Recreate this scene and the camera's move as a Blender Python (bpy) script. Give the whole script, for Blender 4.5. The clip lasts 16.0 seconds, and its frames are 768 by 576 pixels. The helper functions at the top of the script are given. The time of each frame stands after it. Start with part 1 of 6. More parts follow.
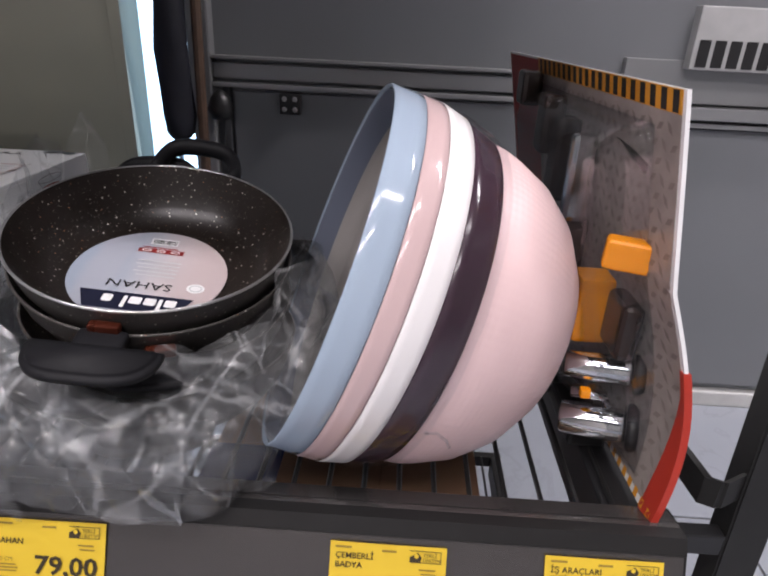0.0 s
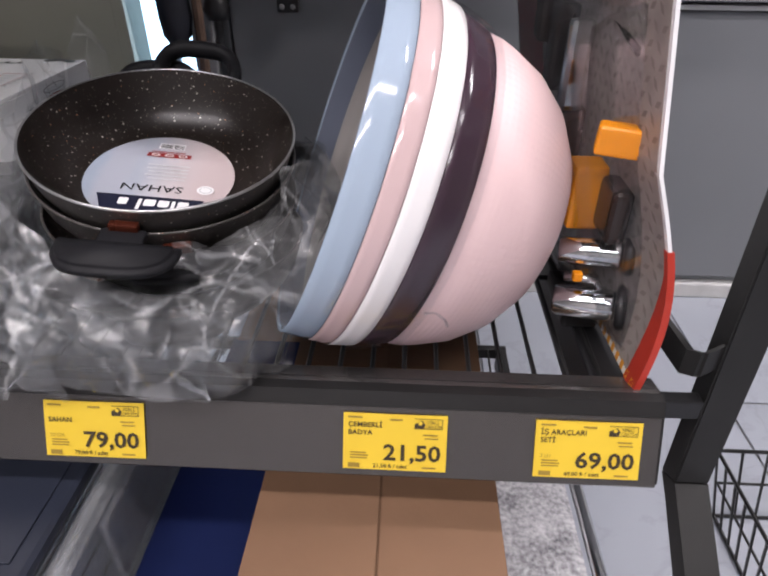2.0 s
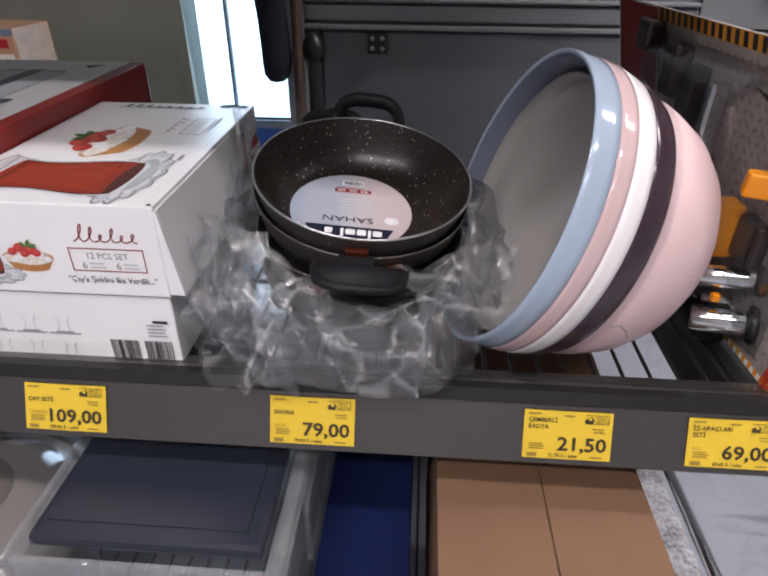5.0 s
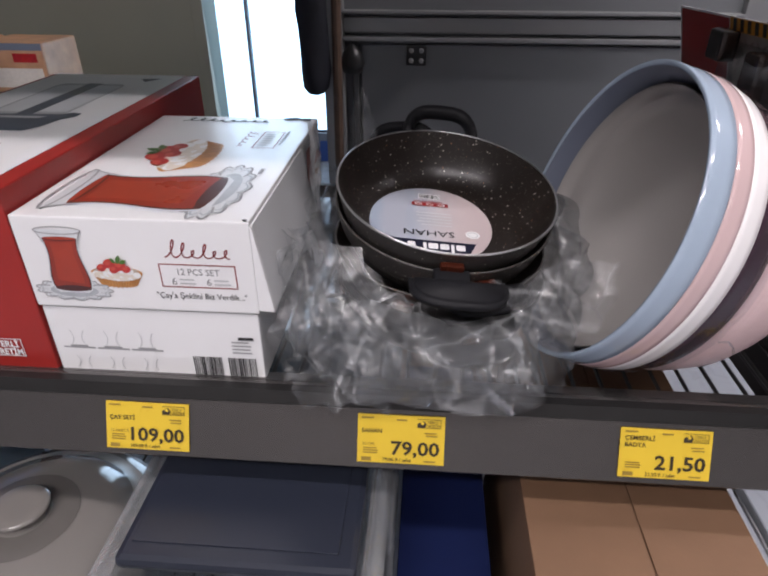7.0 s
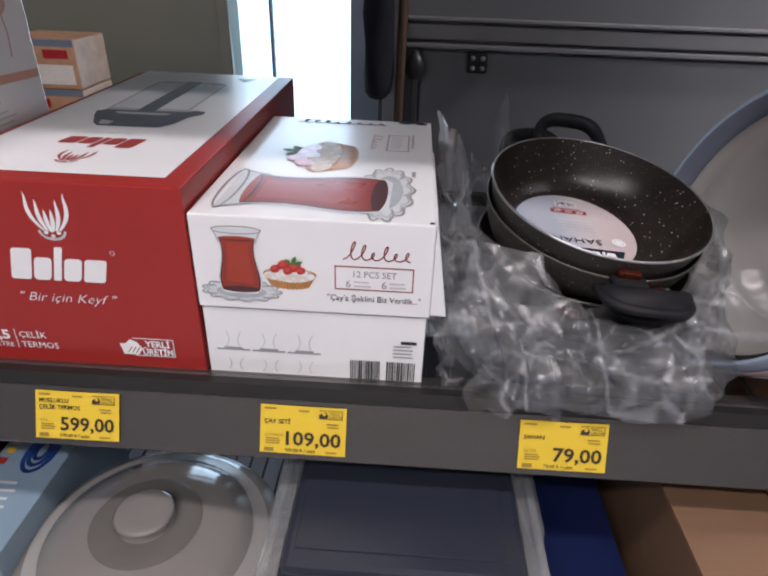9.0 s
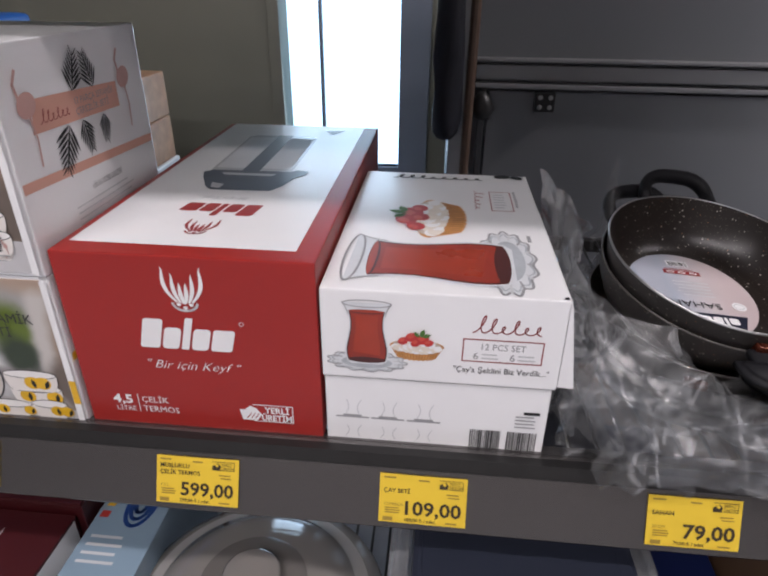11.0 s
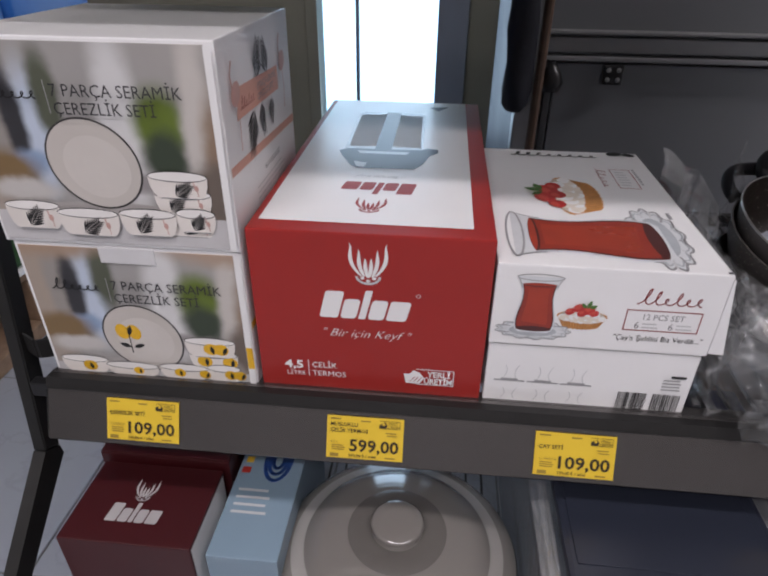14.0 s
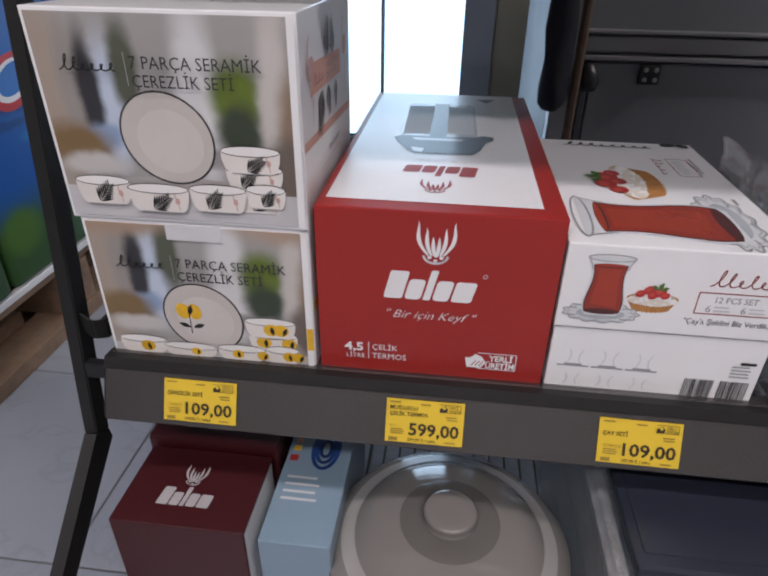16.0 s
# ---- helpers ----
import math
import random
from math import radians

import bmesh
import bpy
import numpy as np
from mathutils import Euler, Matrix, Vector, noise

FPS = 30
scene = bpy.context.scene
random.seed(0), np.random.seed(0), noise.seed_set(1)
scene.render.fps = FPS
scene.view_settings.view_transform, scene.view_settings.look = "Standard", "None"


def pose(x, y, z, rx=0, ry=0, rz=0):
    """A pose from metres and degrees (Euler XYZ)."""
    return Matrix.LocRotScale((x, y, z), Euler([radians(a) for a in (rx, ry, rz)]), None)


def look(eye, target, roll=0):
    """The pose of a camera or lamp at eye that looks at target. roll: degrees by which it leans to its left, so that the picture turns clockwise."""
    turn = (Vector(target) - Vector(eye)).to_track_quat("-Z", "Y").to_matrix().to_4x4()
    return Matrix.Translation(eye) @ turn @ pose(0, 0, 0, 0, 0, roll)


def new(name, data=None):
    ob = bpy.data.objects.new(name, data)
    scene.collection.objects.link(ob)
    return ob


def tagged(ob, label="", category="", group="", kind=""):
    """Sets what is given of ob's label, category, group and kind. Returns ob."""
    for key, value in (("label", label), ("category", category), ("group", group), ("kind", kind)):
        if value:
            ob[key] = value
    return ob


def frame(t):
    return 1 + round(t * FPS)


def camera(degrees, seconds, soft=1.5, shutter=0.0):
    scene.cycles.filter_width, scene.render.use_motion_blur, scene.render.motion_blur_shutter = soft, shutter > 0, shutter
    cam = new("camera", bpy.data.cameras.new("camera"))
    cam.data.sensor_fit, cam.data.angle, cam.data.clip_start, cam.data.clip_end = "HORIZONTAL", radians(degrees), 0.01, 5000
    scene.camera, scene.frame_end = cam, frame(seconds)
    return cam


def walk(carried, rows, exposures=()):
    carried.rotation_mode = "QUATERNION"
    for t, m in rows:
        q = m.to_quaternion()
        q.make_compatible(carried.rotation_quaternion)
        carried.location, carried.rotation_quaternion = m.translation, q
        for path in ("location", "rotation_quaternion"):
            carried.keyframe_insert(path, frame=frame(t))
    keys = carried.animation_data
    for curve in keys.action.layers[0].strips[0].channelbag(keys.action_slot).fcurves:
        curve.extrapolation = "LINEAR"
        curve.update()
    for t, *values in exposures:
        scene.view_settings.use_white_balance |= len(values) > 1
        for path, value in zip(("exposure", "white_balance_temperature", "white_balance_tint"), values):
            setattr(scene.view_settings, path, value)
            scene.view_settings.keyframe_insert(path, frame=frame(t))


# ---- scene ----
cam = camera(66.4, 16.0, 2.2)
PATH = [
    (0, (0.221, -0.242, 0.697), (0.174, 1.577, -0.131), 2.8),
    (0.5, (0.233, -0.257, 0.694), (0.161, 1.512, -0.237), 1.8),
    (1, (0.233, -0.263, 0.694), (0.16, 1.441, -0.35), 1.4),
    (1.5, (0.234, -0.264, 0.697), (0.175, 1.404, -0.404), 0.6),
    (2, (0.228, -0.265, 0.698), (0.155, 1.403, -0.402), 0.5),
    (2.5, (0.226, -0.271, 0.701), (0.135, 1.407, -0.383), 0.5),
    (3, (0.216, -0.288, 0.714), (0.101, 1.403, -0.348), 0.2),
    (3.5, (0.176, -0.312, 0.731), (0.087, 1.383, -0.328), -0.0),
    (4, (0.139, -0.326, 0.735), (0.046, 1.356, -0.344), 0.6),
    (4.2, (0.135, -0.332, 0.735), (0.022, 1.352, -0.338), 0.5),
    (6.3, (0.048, -0.339, 0.736), (-0.022, 1.379, -0.285), 1.6),
    (6.5, (0.044, -0.341, 0.732), (-0.022, 1.377, -0.29), 2.2),
    (7, (0.043, -0.331, 0.734), (-0.082, 1.389, -0.279), 0.1),
    (7.5, (0.028, -0.333, 0.729), (-0.127, 1.393, -0.269), 0.6),
    (8, (-0.023, -0.337, 0.73), (-0.132, 1.378, -0.293), 0.2),
    (8.5, (-0.058, -0.336, 0.73), (-0.138, 1.378, -0.298), 2.0),
    (8.7, (-0.074, -0.338, 0.728), (-0.132, 1.388, -0.28), 2.2),
    (10.8, (-0.148, -0.335, 0.759), (-0.314, 1.41, -0.203), 0.5),
    (11, (-0.163, -0.324, 0.76), (-0.329, 1.433, -0.181), 0.6),
    (11.5, (-0.211, -0.311, 0.764), (-0.328, 1.41, -0.249), -0.8),
    (12, (-0.237, -0.322, 0.759), (-0.364, 1.384, -0.277), 0.5),
    (12.5, (-0.249, -0.333, 0.772), (-0.355, 1.36, -0.286), 0.8),
    (13, (-0.258, -0.347, 0.778), (-0.381, 1.336, -0.296), 0.6),
    (13.5, (-0.269, -0.353, 0.781), (-0.416, 1.338, -0.277), 0.6),
    (14, (-0.287, -0.365, 0.781), (-0.448, 1.336, -0.258), 0.6),
    (14.5, (-0.3, -0.367, 0.776), (-0.459, 1.338, -0.257), 1.0),
    (15, (-0.307, -0.37, 0.772), (-0.489, 1.325, -0.274), 0.5),
    (15.5, (-0.319, -0.377, 0.766), (-0.521, 1.329, -0.259), 0.7),
    (16, (-0.329, -0.379, 0.759), (-0.525, 1.336, -0.251), 0.8),
]
EXPOSURES = [(0.0, 0.06), (0.8, 0.18), (3.0, 0.22), (4.2, 0.08), (6.3, -0.08), (8.7, -0.10), (11.0, -0.18), (12.0, -0.36), (16.0, -0.40)]
walk(cam, [(t, look(eye, target, roll)) for t, eye, target, roll in PATH], exposures=EXPOSURES)

# ---- world and light ----
w = bpy.data.worlds.new("world")
scene.world = w
w.use_nodes = True
wn = w.node_tree
sky = wn.nodes.new("ShaderNodeTexSky")
sky.sky_type, sky.sun_disc = "NISHITA", False
sky.sun_elevation, sky.sun_rotation = radians(50), radians(20)
wn.links.new(sky.outputs[0], wn.nodes["Background"].inputs[0])
wn.nodes["Background"].inputs[1].default_value = 0.1


def area(name, m, sx, sy, watts, colour):
    d = bpy.data.lights.new(name, "AREA")
    d.shape, d.size, d.size_y, d.energy, d.color = "RECTANGLE", sx, sy, watts, colour
    ob = new(name, d)
    ob.matrix_world = m
    return ob


TUBES = [(-1.2, -1.9), (0.2, -1.9), (-0.6, -0.8), (0.9, -0.8), (1.9, 0.45)]
for tx, ty in TUBES:
    area("ceiling_lamp", pose(tx, ty, 2.62), 1.2, 0.16, 54 if tx > 1.5 else (33 if ty < -1.5 else 20), (1.0, 0.92, 0.955))
area("window_light", look((-0.53, 1.83, 0.655), (-0.5, 0.0, 0.50)), 0.42, 1.06, 3.0, (0.70, 0.83, 1.0))

# ---- materials ----
MATS = {}


def mat(name, rgb, rough=0.5, metal=0.0, var=0.12, scale=30.0, bump=0.0, bscale=200.0, spec=0.5, rvar=0.1, coat=0.0, dirt=None):
    """A surface with colour variation at two scales, uneven gloss and fine relief."""
    if name in MATS:
        return MATS[name]
    m = bpy.data.materials.new(name)
    m.use_nodes = True
    nt = m.node_tree
    N, L = nt.nodes, nt.links
    b = N["Principled BSDF"]
    tc = N.new("ShaderNodeTexCoord")
    n1, n2 = N.new("ShaderNodeTexNoise"), N.new("ShaderNodeTexNoise")
    for n, s in ((n1, scale), (n2, scale * 0.13)):
        L.new(tc.outputs["Object"], n.inputs["Vector"])
        n.inputs["Scale"].default_value, n.inputs["Detail"].default_value = s, 6
    add = N.new("ShaderNodeMath")
    add.operation = "ADD"
    L.new(n1.outputs[0], add.inputs[0])
    L.new(n2.outputs[0], add.inputs[1])
    half = N.new("ShaderNodeMath")
    half.operation = "MULTIPLY"
    half.inputs[1].default_value = 0.5
    L.new(add.outputs[0], half.inputs[0])
    ramp = N.new("ShaderNodeValToRGB")
    lo = [max(0, c * (1 - var)) for c in rgb]
    hi = [min(1, c * (1 + var)) for c in rgb]
    if dirt:
        lo = dirt
    ramp.color_ramp.elements[0].position, ramp.color_ramp.elements[1].position = 0.32, 0.68
    ramp.color_ramp.elements[0].color, ramp.color_ramp.elements[1].color = (*lo, 1), (*hi, 1)
    L.new(half.outputs[0], ramp.inputs[0])
    L.new(ramp.outputs[0], b.inputs["Base Color"])
    mr = N.new("ShaderNodeMapRange")
    mr.inputs["To Min"].default_value, mr.inputs["To Max"].default_value = max(0.03, rough - rvar), min(1, rough + rvar)
    L.new(n2.outputs[0], mr.inputs["Value"])
    L.new(mr.outputs[0], b.inputs["Roughness"])
    b.inputs["Metallic"].default_value = metal
    b.inputs["Specular IOR Level"].default_value = spec
    b.inputs["Coat Weight"].default_value = coat
    b.inputs["Coat Roughness"].default_value = 0.12
    if bump:
        nb, bp = N.new("ShaderNodeTexNoise"), N.new("ShaderNodeBump")
        L.new(tc.outputs["Object"], nb.inputs["Vector"])
        nb.inputs["Scale"].default_value, nb.inputs["Detail"].default_value = bscale, 4
        bp.inputs["Strength"].default_value, bp.inputs["Distance"].default_value = bump, 0.001
        L.new(nb.outputs[0], bp.inputs["Height"])
        L.new(bp.outputs[0], b.inputs["Normal"])
    MATS[name] = m
    return m


def glow(name, rgb, strength):
    m = bpy.data.materials.new(name)
    m.use_nodes = True
    b = m.node_tree.nodes["Principled BSDF"]
    b.inputs["Base Color"].default_value = (*rgb, 1)
    b.inputs["Emission Color"].default_value = (*rgb, 1)
    b.inputs["Emission Strength"].default_value = strength
    return m


def film_material(name, haze, gloss, rough, crease, fres=0.35, rel=0.9):
    """Thin clear plastic film with whitish creases and a broken gloss."""
    m = bpy.data.materials.new(name)
    m.use_nodes = True
    nt = m.node_tree
    N, L = nt.nodes, nt.links
    out = N["Material Output"]
    N.remove(N["Principled BSDF"])
    tr, df, gl = N.new("ShaderNodeBsdfTransparent"), N.new("ShaderNodeBsdfDiffuse"), N.new("ShaderNodeBsdfGlossy")
    tr.inputs[0].default_value = (0.93, 0.94, 0.95, 1)
    df.inputs[0].default_value = (0.8, 0.81, 0.82, 1)
    gl.inputs["Roughness"].default_value = rough
    tc, mp = N.new("ShaderNodeTexCoord"), N.new("ShaderNodeMapping")
    mp.inputs["Scale"].default_value = (1.0, 1.0, 0.55)
    L.new(tc.outputs["Object"], mp.inputs[0])
    warp = N.new("ShaderNodeTexNoise")
    warp.inputs["Scale"].default_value = 18
    L.new(mp.outputs[0], warp.inputs["Vector"])
    mix = N.new("ShaderNodeVectorMath")
    mix.operation = "MULTIPLY_ADD"
    mix.inputs[1].default_value = (0.02, 0.02, 0.02)
    L.new(warp.outputs["Color"], mix.inputs[0])
    L.new(mp.outputs[0], mix.inputs[2])
    near = []
    for turn, stretch in (((0.5, 0.7, 0.3), (0.22, 1.0, 0.8)), ((-0.4, 0.3, 1.1), (0.7, 0.2, 1.2))):
        m2, vo = N.new("ShaderNodeMapping"), N.new("ShaderNodeTexVoronoi")
        m2.inputs["Rotation"].default_value, m2.inputs["Scale"].default_value = turn, stretch
        vo.feature = "DISTANCE_TO_EDGE"
        vo.inputs["Scale"].default_value = 27
        L.new(mix.outputs[0], m2.inputs[0])
        L.new(m2.outputs[0], vo.inputs["Vector"])
        near.append(vo)
    vo = N.new("ShaderNodeMath")
    vo.operation = "MINIMUM"
    L.new(near[0].outputs["Distance"], vo.inputs[0])
    L.new(near[1].outputs["Distance"], vo.inputs[1])
    mr = N.new("ShaderNodeMapRange")
    mr.inputs["From Min"].default_value, mr.inputs["From Max"].default_value = 0.0, 0.022
    mr.inputs["To Min"].default_value, mr.inputs["To Max"].default_value = haze + crease, haze
    L.new(vo.outputs[0], mr.inputs["Value"])
    s1, s2 = N.new("ShaderNodeMixShader"), N.new("ShaderNodeMixShader")
    L.new(mr.outputs[0], s1.inputs[0])
    L.new(tr.outputs[0], s1.inputs[1])
    L.new(df.outputs[0], s1.inputs[2])
    fr = N.new("ShaderNodeFresnel")
    fr.inputs[0].default_value = 1.45
    mu = N.new("ShaderNodeMath")
    mu.operation = "MULTIPLY_ADD"
    mu.inputs[1].default_value, mu.inputs[2].default_value = fres, gloss
    L.new(fr.outputs[0], mu.inputs[0])
    L.new(mu.outputs[0], s2.inputs[0])
    L.new(s1.outputs[0], s2.inputs[1])
    L.new(gl.outputs[0], s2.inputs[2])
    nb, bp = N.new("ShaderNodeTexNoise"), N.new("ShaderNodeBump")
    nb.inputs["Scale"].default_value, nb.inputs["Detail"].default_value = 38, 4
    L.new(mix.outputs[0], nb.inputs["Vector"])
    bp.inputs["Strength"].default_value, bp.inputs["Distance"].default_value = rel, 0.006
    L.new(nb.outputs[0], bp.inputs["Height"])
    for s in (df, gl):
        L.new(bp.outputs[0], s.inputs["Normal"])
    L.new(bp.outputs[0], fr.inputs["Normal"])
    L.new(s2.outputs[0], out.inputs[0])
    return m


def photo_material(name, base, blobs, edge=0.55):
    """A printed out-of-focus photograph: soft patches of ink on a base colour. Patches: u, v, radii in metres on the x and z axes, colour."""
    m = bpy.data.materials.new(name)
    m.use_nodes = True
    nt = m.node_tree
    N, L = nt.nodes, nt.links
    b = N["Principled BSDF"]
    b.inputs["Roughness"].default_value = 0.4
    tc = N.new("ShaderNodeTexCoord")
    nz, sh = N.new("ShaderNodeTexNoise"), N.new("ShaderNodeVectorMath")
    nz.inputs["Scale"].default_value, nz.inputs["Detail"].default_value = 55, 3
    sh.operation = "MULTIPLY_ADD"
    sh.inputs[1].default_value = (0.007, 0.0, 0.011)
    L.new(tc.outputs["Object"], nz.inputs["Vector"])
    L.new(nz.outputs["Color"], sh.inputs[0])
    L.new(tc.outputs["Object"], sh.inputs[2])
    last = None
    for x, z, rx, rz, rgb in blobs:
        mp, gr, mx = N.new("ShaderNodeMapping"), N.new("ShaderNodeTexGradient"), N.new("ShaderNodeMix")
        mp.vector_type = "TEXTURE"
        mp.inputs["Location"].default_value, mp.inputs["Scale"].default_value = (x + 0.0035, 0, z + 0.0055), (rx, 1, rz)
        gr.gradient_type = "SPHERICAL"
        L.new(sh.outputs[0], mp.inputs[0])
        L.new(mp.outputs[0], gr.inputs[0])
        ss = N.new("ShaderNodeMapRange")
        ss.interpolation_type = "SMOOTHSTEP"
        ss.inputs["From Max"].default_value = edge
        L.new(gr.outputs["Fac"], ss.inputs["Value"])
        mx.data_type = "RGBA"
        L.new(ss.outputs[0], mx.inputs[0])
        if last is None:
            mx.inputs[6].default_value = (*base, 1)
        else:
            L.new(last, mx.inputs[6])
        mx.inputs[7].default_value = (*rgb, 1)
        last = mx.outputs[2]
    L.new(last, b.inputs["Base Color"])
    return m


WHITE = mat("white_card", (0.83, 0.83, 0.835), 0.34, var=0.03, scale=20, bump=0.02, bscale=220, coat=0.4)
WHITE2 = mat("white_ink", (0.8, 0.8, 0.8), 0.5, var=0.02)
RED = mat("red_card", (0.33, 0.019, 0.015), 0.42, var=0.07, scale=14, bump=0.04, bscale=350, coat=0.06)
REDINK = mat("red_ink", (0.28, 0.03, 0.03), 0.45, var=0.05)
BLACK = mat("black_ink", (0.012, 0.012, 0.013), 0.5, var=0.1)
GREYINK = mat("grey_ink", (0.3, 0.3, 0.31), 0.5, var=0.1)
PALEINK = mat("pale_grey_ink", (0.55, 0.56, 0.57), 0.5, var=0.06)
PINKINK = mat("salmon_ink", (0.66, 0.36, 0.28), 0.45, var=0.04)
STEEL = mat("dark_grey_powder_coat", (0.018, 0.0175, 0.0175), 0.46, spec=0.35, metal=0.2, var=0.12, scale=60, bump=0.12, bscale=900)
RAILM = mat("grey_lacquered_steel", (0.14, 0.132, 0.13), 0.25, metal=0.75, var=0.06, scale=9, bump=0.06, bscale=700)
WIRE = mat("black_coated_wire", (0.012, 0.012, 0.012), 0.38, var=0.1)
YELLOW = mat("yellow_paper", (0.72, 0.5, 0.035), 0.55, var=0.04, scale=25)
TAGINK = mat("brown_black_ink", (0.04, 0.028, 0.012), 0.6, var=0.1)
TAGPALE = mat("faded_brown_ink", (0.3, 0.2, 0.03), 0.6, var=0.1)
FLOORM = mat("pale_glazed_tile", (0.31, 0.33, 0.37), 0.22, var=0.06, scale=6, rvar=0.06)
vn = FLOORM.node_tree.nodes
fv, fr_, fm = vn.new("ShaderNodeTexNoise"), vn.new("ShaderNodeMapRange"), vn.new("ShaderNodeMix")
fv.inputs["Scale"].default_value, fv.inputs["Detail"].default_value, fv.inputs["Distortion"].default_value = 7, 5, 1.2
fr_.inputs["From Min"].default_value, fr_.inputs["From Max"].default_value = 0.0, 0.03
fr_.inputs["To Min"].default_value, fr_.inputs["To Max"].default_value = 0.16, 0.0
gap, size = vn.new("ShaderNodeMath"), vn.new("ShaderNodeMath")
gap.operation, size.operation = "SUBTRACT", "ABSOLUTE"
gap.inputs[1].default_value = 0.44
fm.data_type = "RGBA"
fm.inputs[7].default_value = (0.14, 0.145, 0.16, 1)
geo = vn.new("ShaderNodeNewGeometry")
for a, b in ((geo.outputs["Position"], fv.inputs["Vector"]), (fv.outputs[0], gap.inputs[0]), (gap.outputs[0], size.inputs[0]), (size.outputs[0], fr_.inputs["Value"]), (fr_.outputs[0], fm.inputs[0]), (vn["Principled BSDF"].inputs["Base Color"].links[0].from_socket, fm.inputs[6]), (fm.outputs[2], vn["Principled BSDF"].inputs["Base Color"])):
    FLOORM.node_tree.links.new(a, b)
GROUT = mat("grey_grout", (0.16, 0.16, 0.16), 0.9, var=0.2, scale=40)
OLIVE = mat("olive_grey_paint", (0.17, 0.17, 0.135), 0.75, var=0.06, scale=5, bump=0.1, bscale=120)
WALLM = mat("off_white_paint", (0.40, 0.39, 0.375), 0.8, var=0.04, scale=4, bump=0.1, bscale=120)
CEILM = mat("white_ceiling_paint", (0.6, 0.6, 0.59), 0.85, var=0.03, scale=4)
CABM = mat("grey_panel_laminate", (0.19, 0.198, 0.212), 0.45, var=0.05, scale=4, bump=0.03, bscale=250)
CABTRIM = mat("grey_aluminium_trim", (0.3, 0.305, 0.31), 0.4, metal=0.4, var=0.06, scale=12)
DARKRUB = mat("black_plastic", (0.011, 0.011, 0.012), 0.42, var=0.15, bump=0.08, bscale=500)
FRAMEM = mat("blue_grey_frame", (0.16, 0.185, 0.23), 0.45, var=0.06, scale=8)
BLUEM = mat("blue_plastic", (0.02, 0.07, 0.28), 0.4, var=0.1)

# ---- building helpers ----


def finish(bm, name, mats, smooth=False):
    me = bpy.data.meshes.new(name)
    bm.to_mesh(me)
    bm.free()
    for m in mats if isinstance(mats, (list, tuple)) else [mats]:
        me.materials.append(m)
    if smooth:
        me.polygons.foreach_set("use_smooth", [True] * len(me.polygons))
    return me


def part(name, bm, material, parent=None, label="", smooth=False):
    ob = new(name, finish(bm, name, material, smooth))
    if parent:
        ob.parent = parent
    if label:
        ob["label"] = label
    return ob


def thing(name, label, category, at=(0, 0, 0), group="", kind=""):
    ob = new(name)
    ob.empty_display_size = 0.02
    ob.location = at
    return tagged(ob, label, category, group, kind)


def solid(name, bm, material, label, category, group="", kind="", smooth=False):
    return tagged(part(name, bm, material, None, "", smooth), label, category, group, kind)


def box(x0, x1, y0, y1, z0, z1, bevel=0.0, bm=None, seg=2):
    b = bmesh.new()
    bmesh.ops.create_cube(b, size=1, matrix=Matrix.Translation(((x0 + x1) / 2, (y0 + y1) / 2, (z0 + z1) / 2)) @ Matrix.Diagonal((x1 - x0, y1 - y0, z1 - z0, 1)))
    if bevel:
        bmesh.ops.bevel(b, geom=b.edges[:], offset=bevel, segments=seg, affect="EDGES", profile=0.6)
    if bm is None:
        return b
    me = bpy.data.meshes.new("t")
    b.to_mesh(me)
    b.free()
    bm.from_mesh(me)
    bpy.data.meshes.remove(me)
    return bm


def prism(pts, axis, a, b, bm=None):
    """A closed outline in the two other axes, drawn out along one axis from a to b."""
    bm = bm or bmesh.new()
    put = {"x": lambda p, s: (s, p[0], p[1]), "y": lambda p, s: (p[0], s, p[1]), "z": lambda p, s: (p[0], p[1], s)}[axis]
    lo, hi = [bm.verts.new(put(p, a)) for p in pts], [bm.verts.new(put(p, b)) for p in pts]
    n = len(pts)
    for i in range(n):
        bm.faces.new((lo[i], lo[(i + 1) % n], hi[(i + 1) % n], hi[i]))
    bm.faces.new(lo[::-1])
    bm.faces.new(hi)
    bmesh.ops.recalc_face_normals(bm, faces=bm.faces[:])
    return bm


def lathe(profile, n=64, bm=None, wobble=None):
    """Turns an outline of (radius, height) about z."""
    bm = bm or bmesh.new()
    rings = []
    for r, h in profile:
        if r < 1e-6:
            rings.append([bm.verts.new((0, 0, h))])
        else:
            ring = []
            for i in range(n):
                a = 2 * math.pi * i / n
                k = wobble(a, r, h) if wobble else 1.0
                ring.append(bm.verts.new((r * k * math.cos(a), r * k * math.sin(a), h)))
            rings.append(ring)
    for a, b in zip(rings, rings[1:]):
        for i in range(n):
            q = [a[i % len(a)], a[(i + 1) % len(a)], b[(i + 1) % len(b)], b[i % len(b)]]
            q = list(dict.fromkeys(q))
            if len(q) > 2:
                bm.faces.new(q)
    bmesh.ops.recalc_face_normals(bm, faces=bm.faces[:])
    return bm


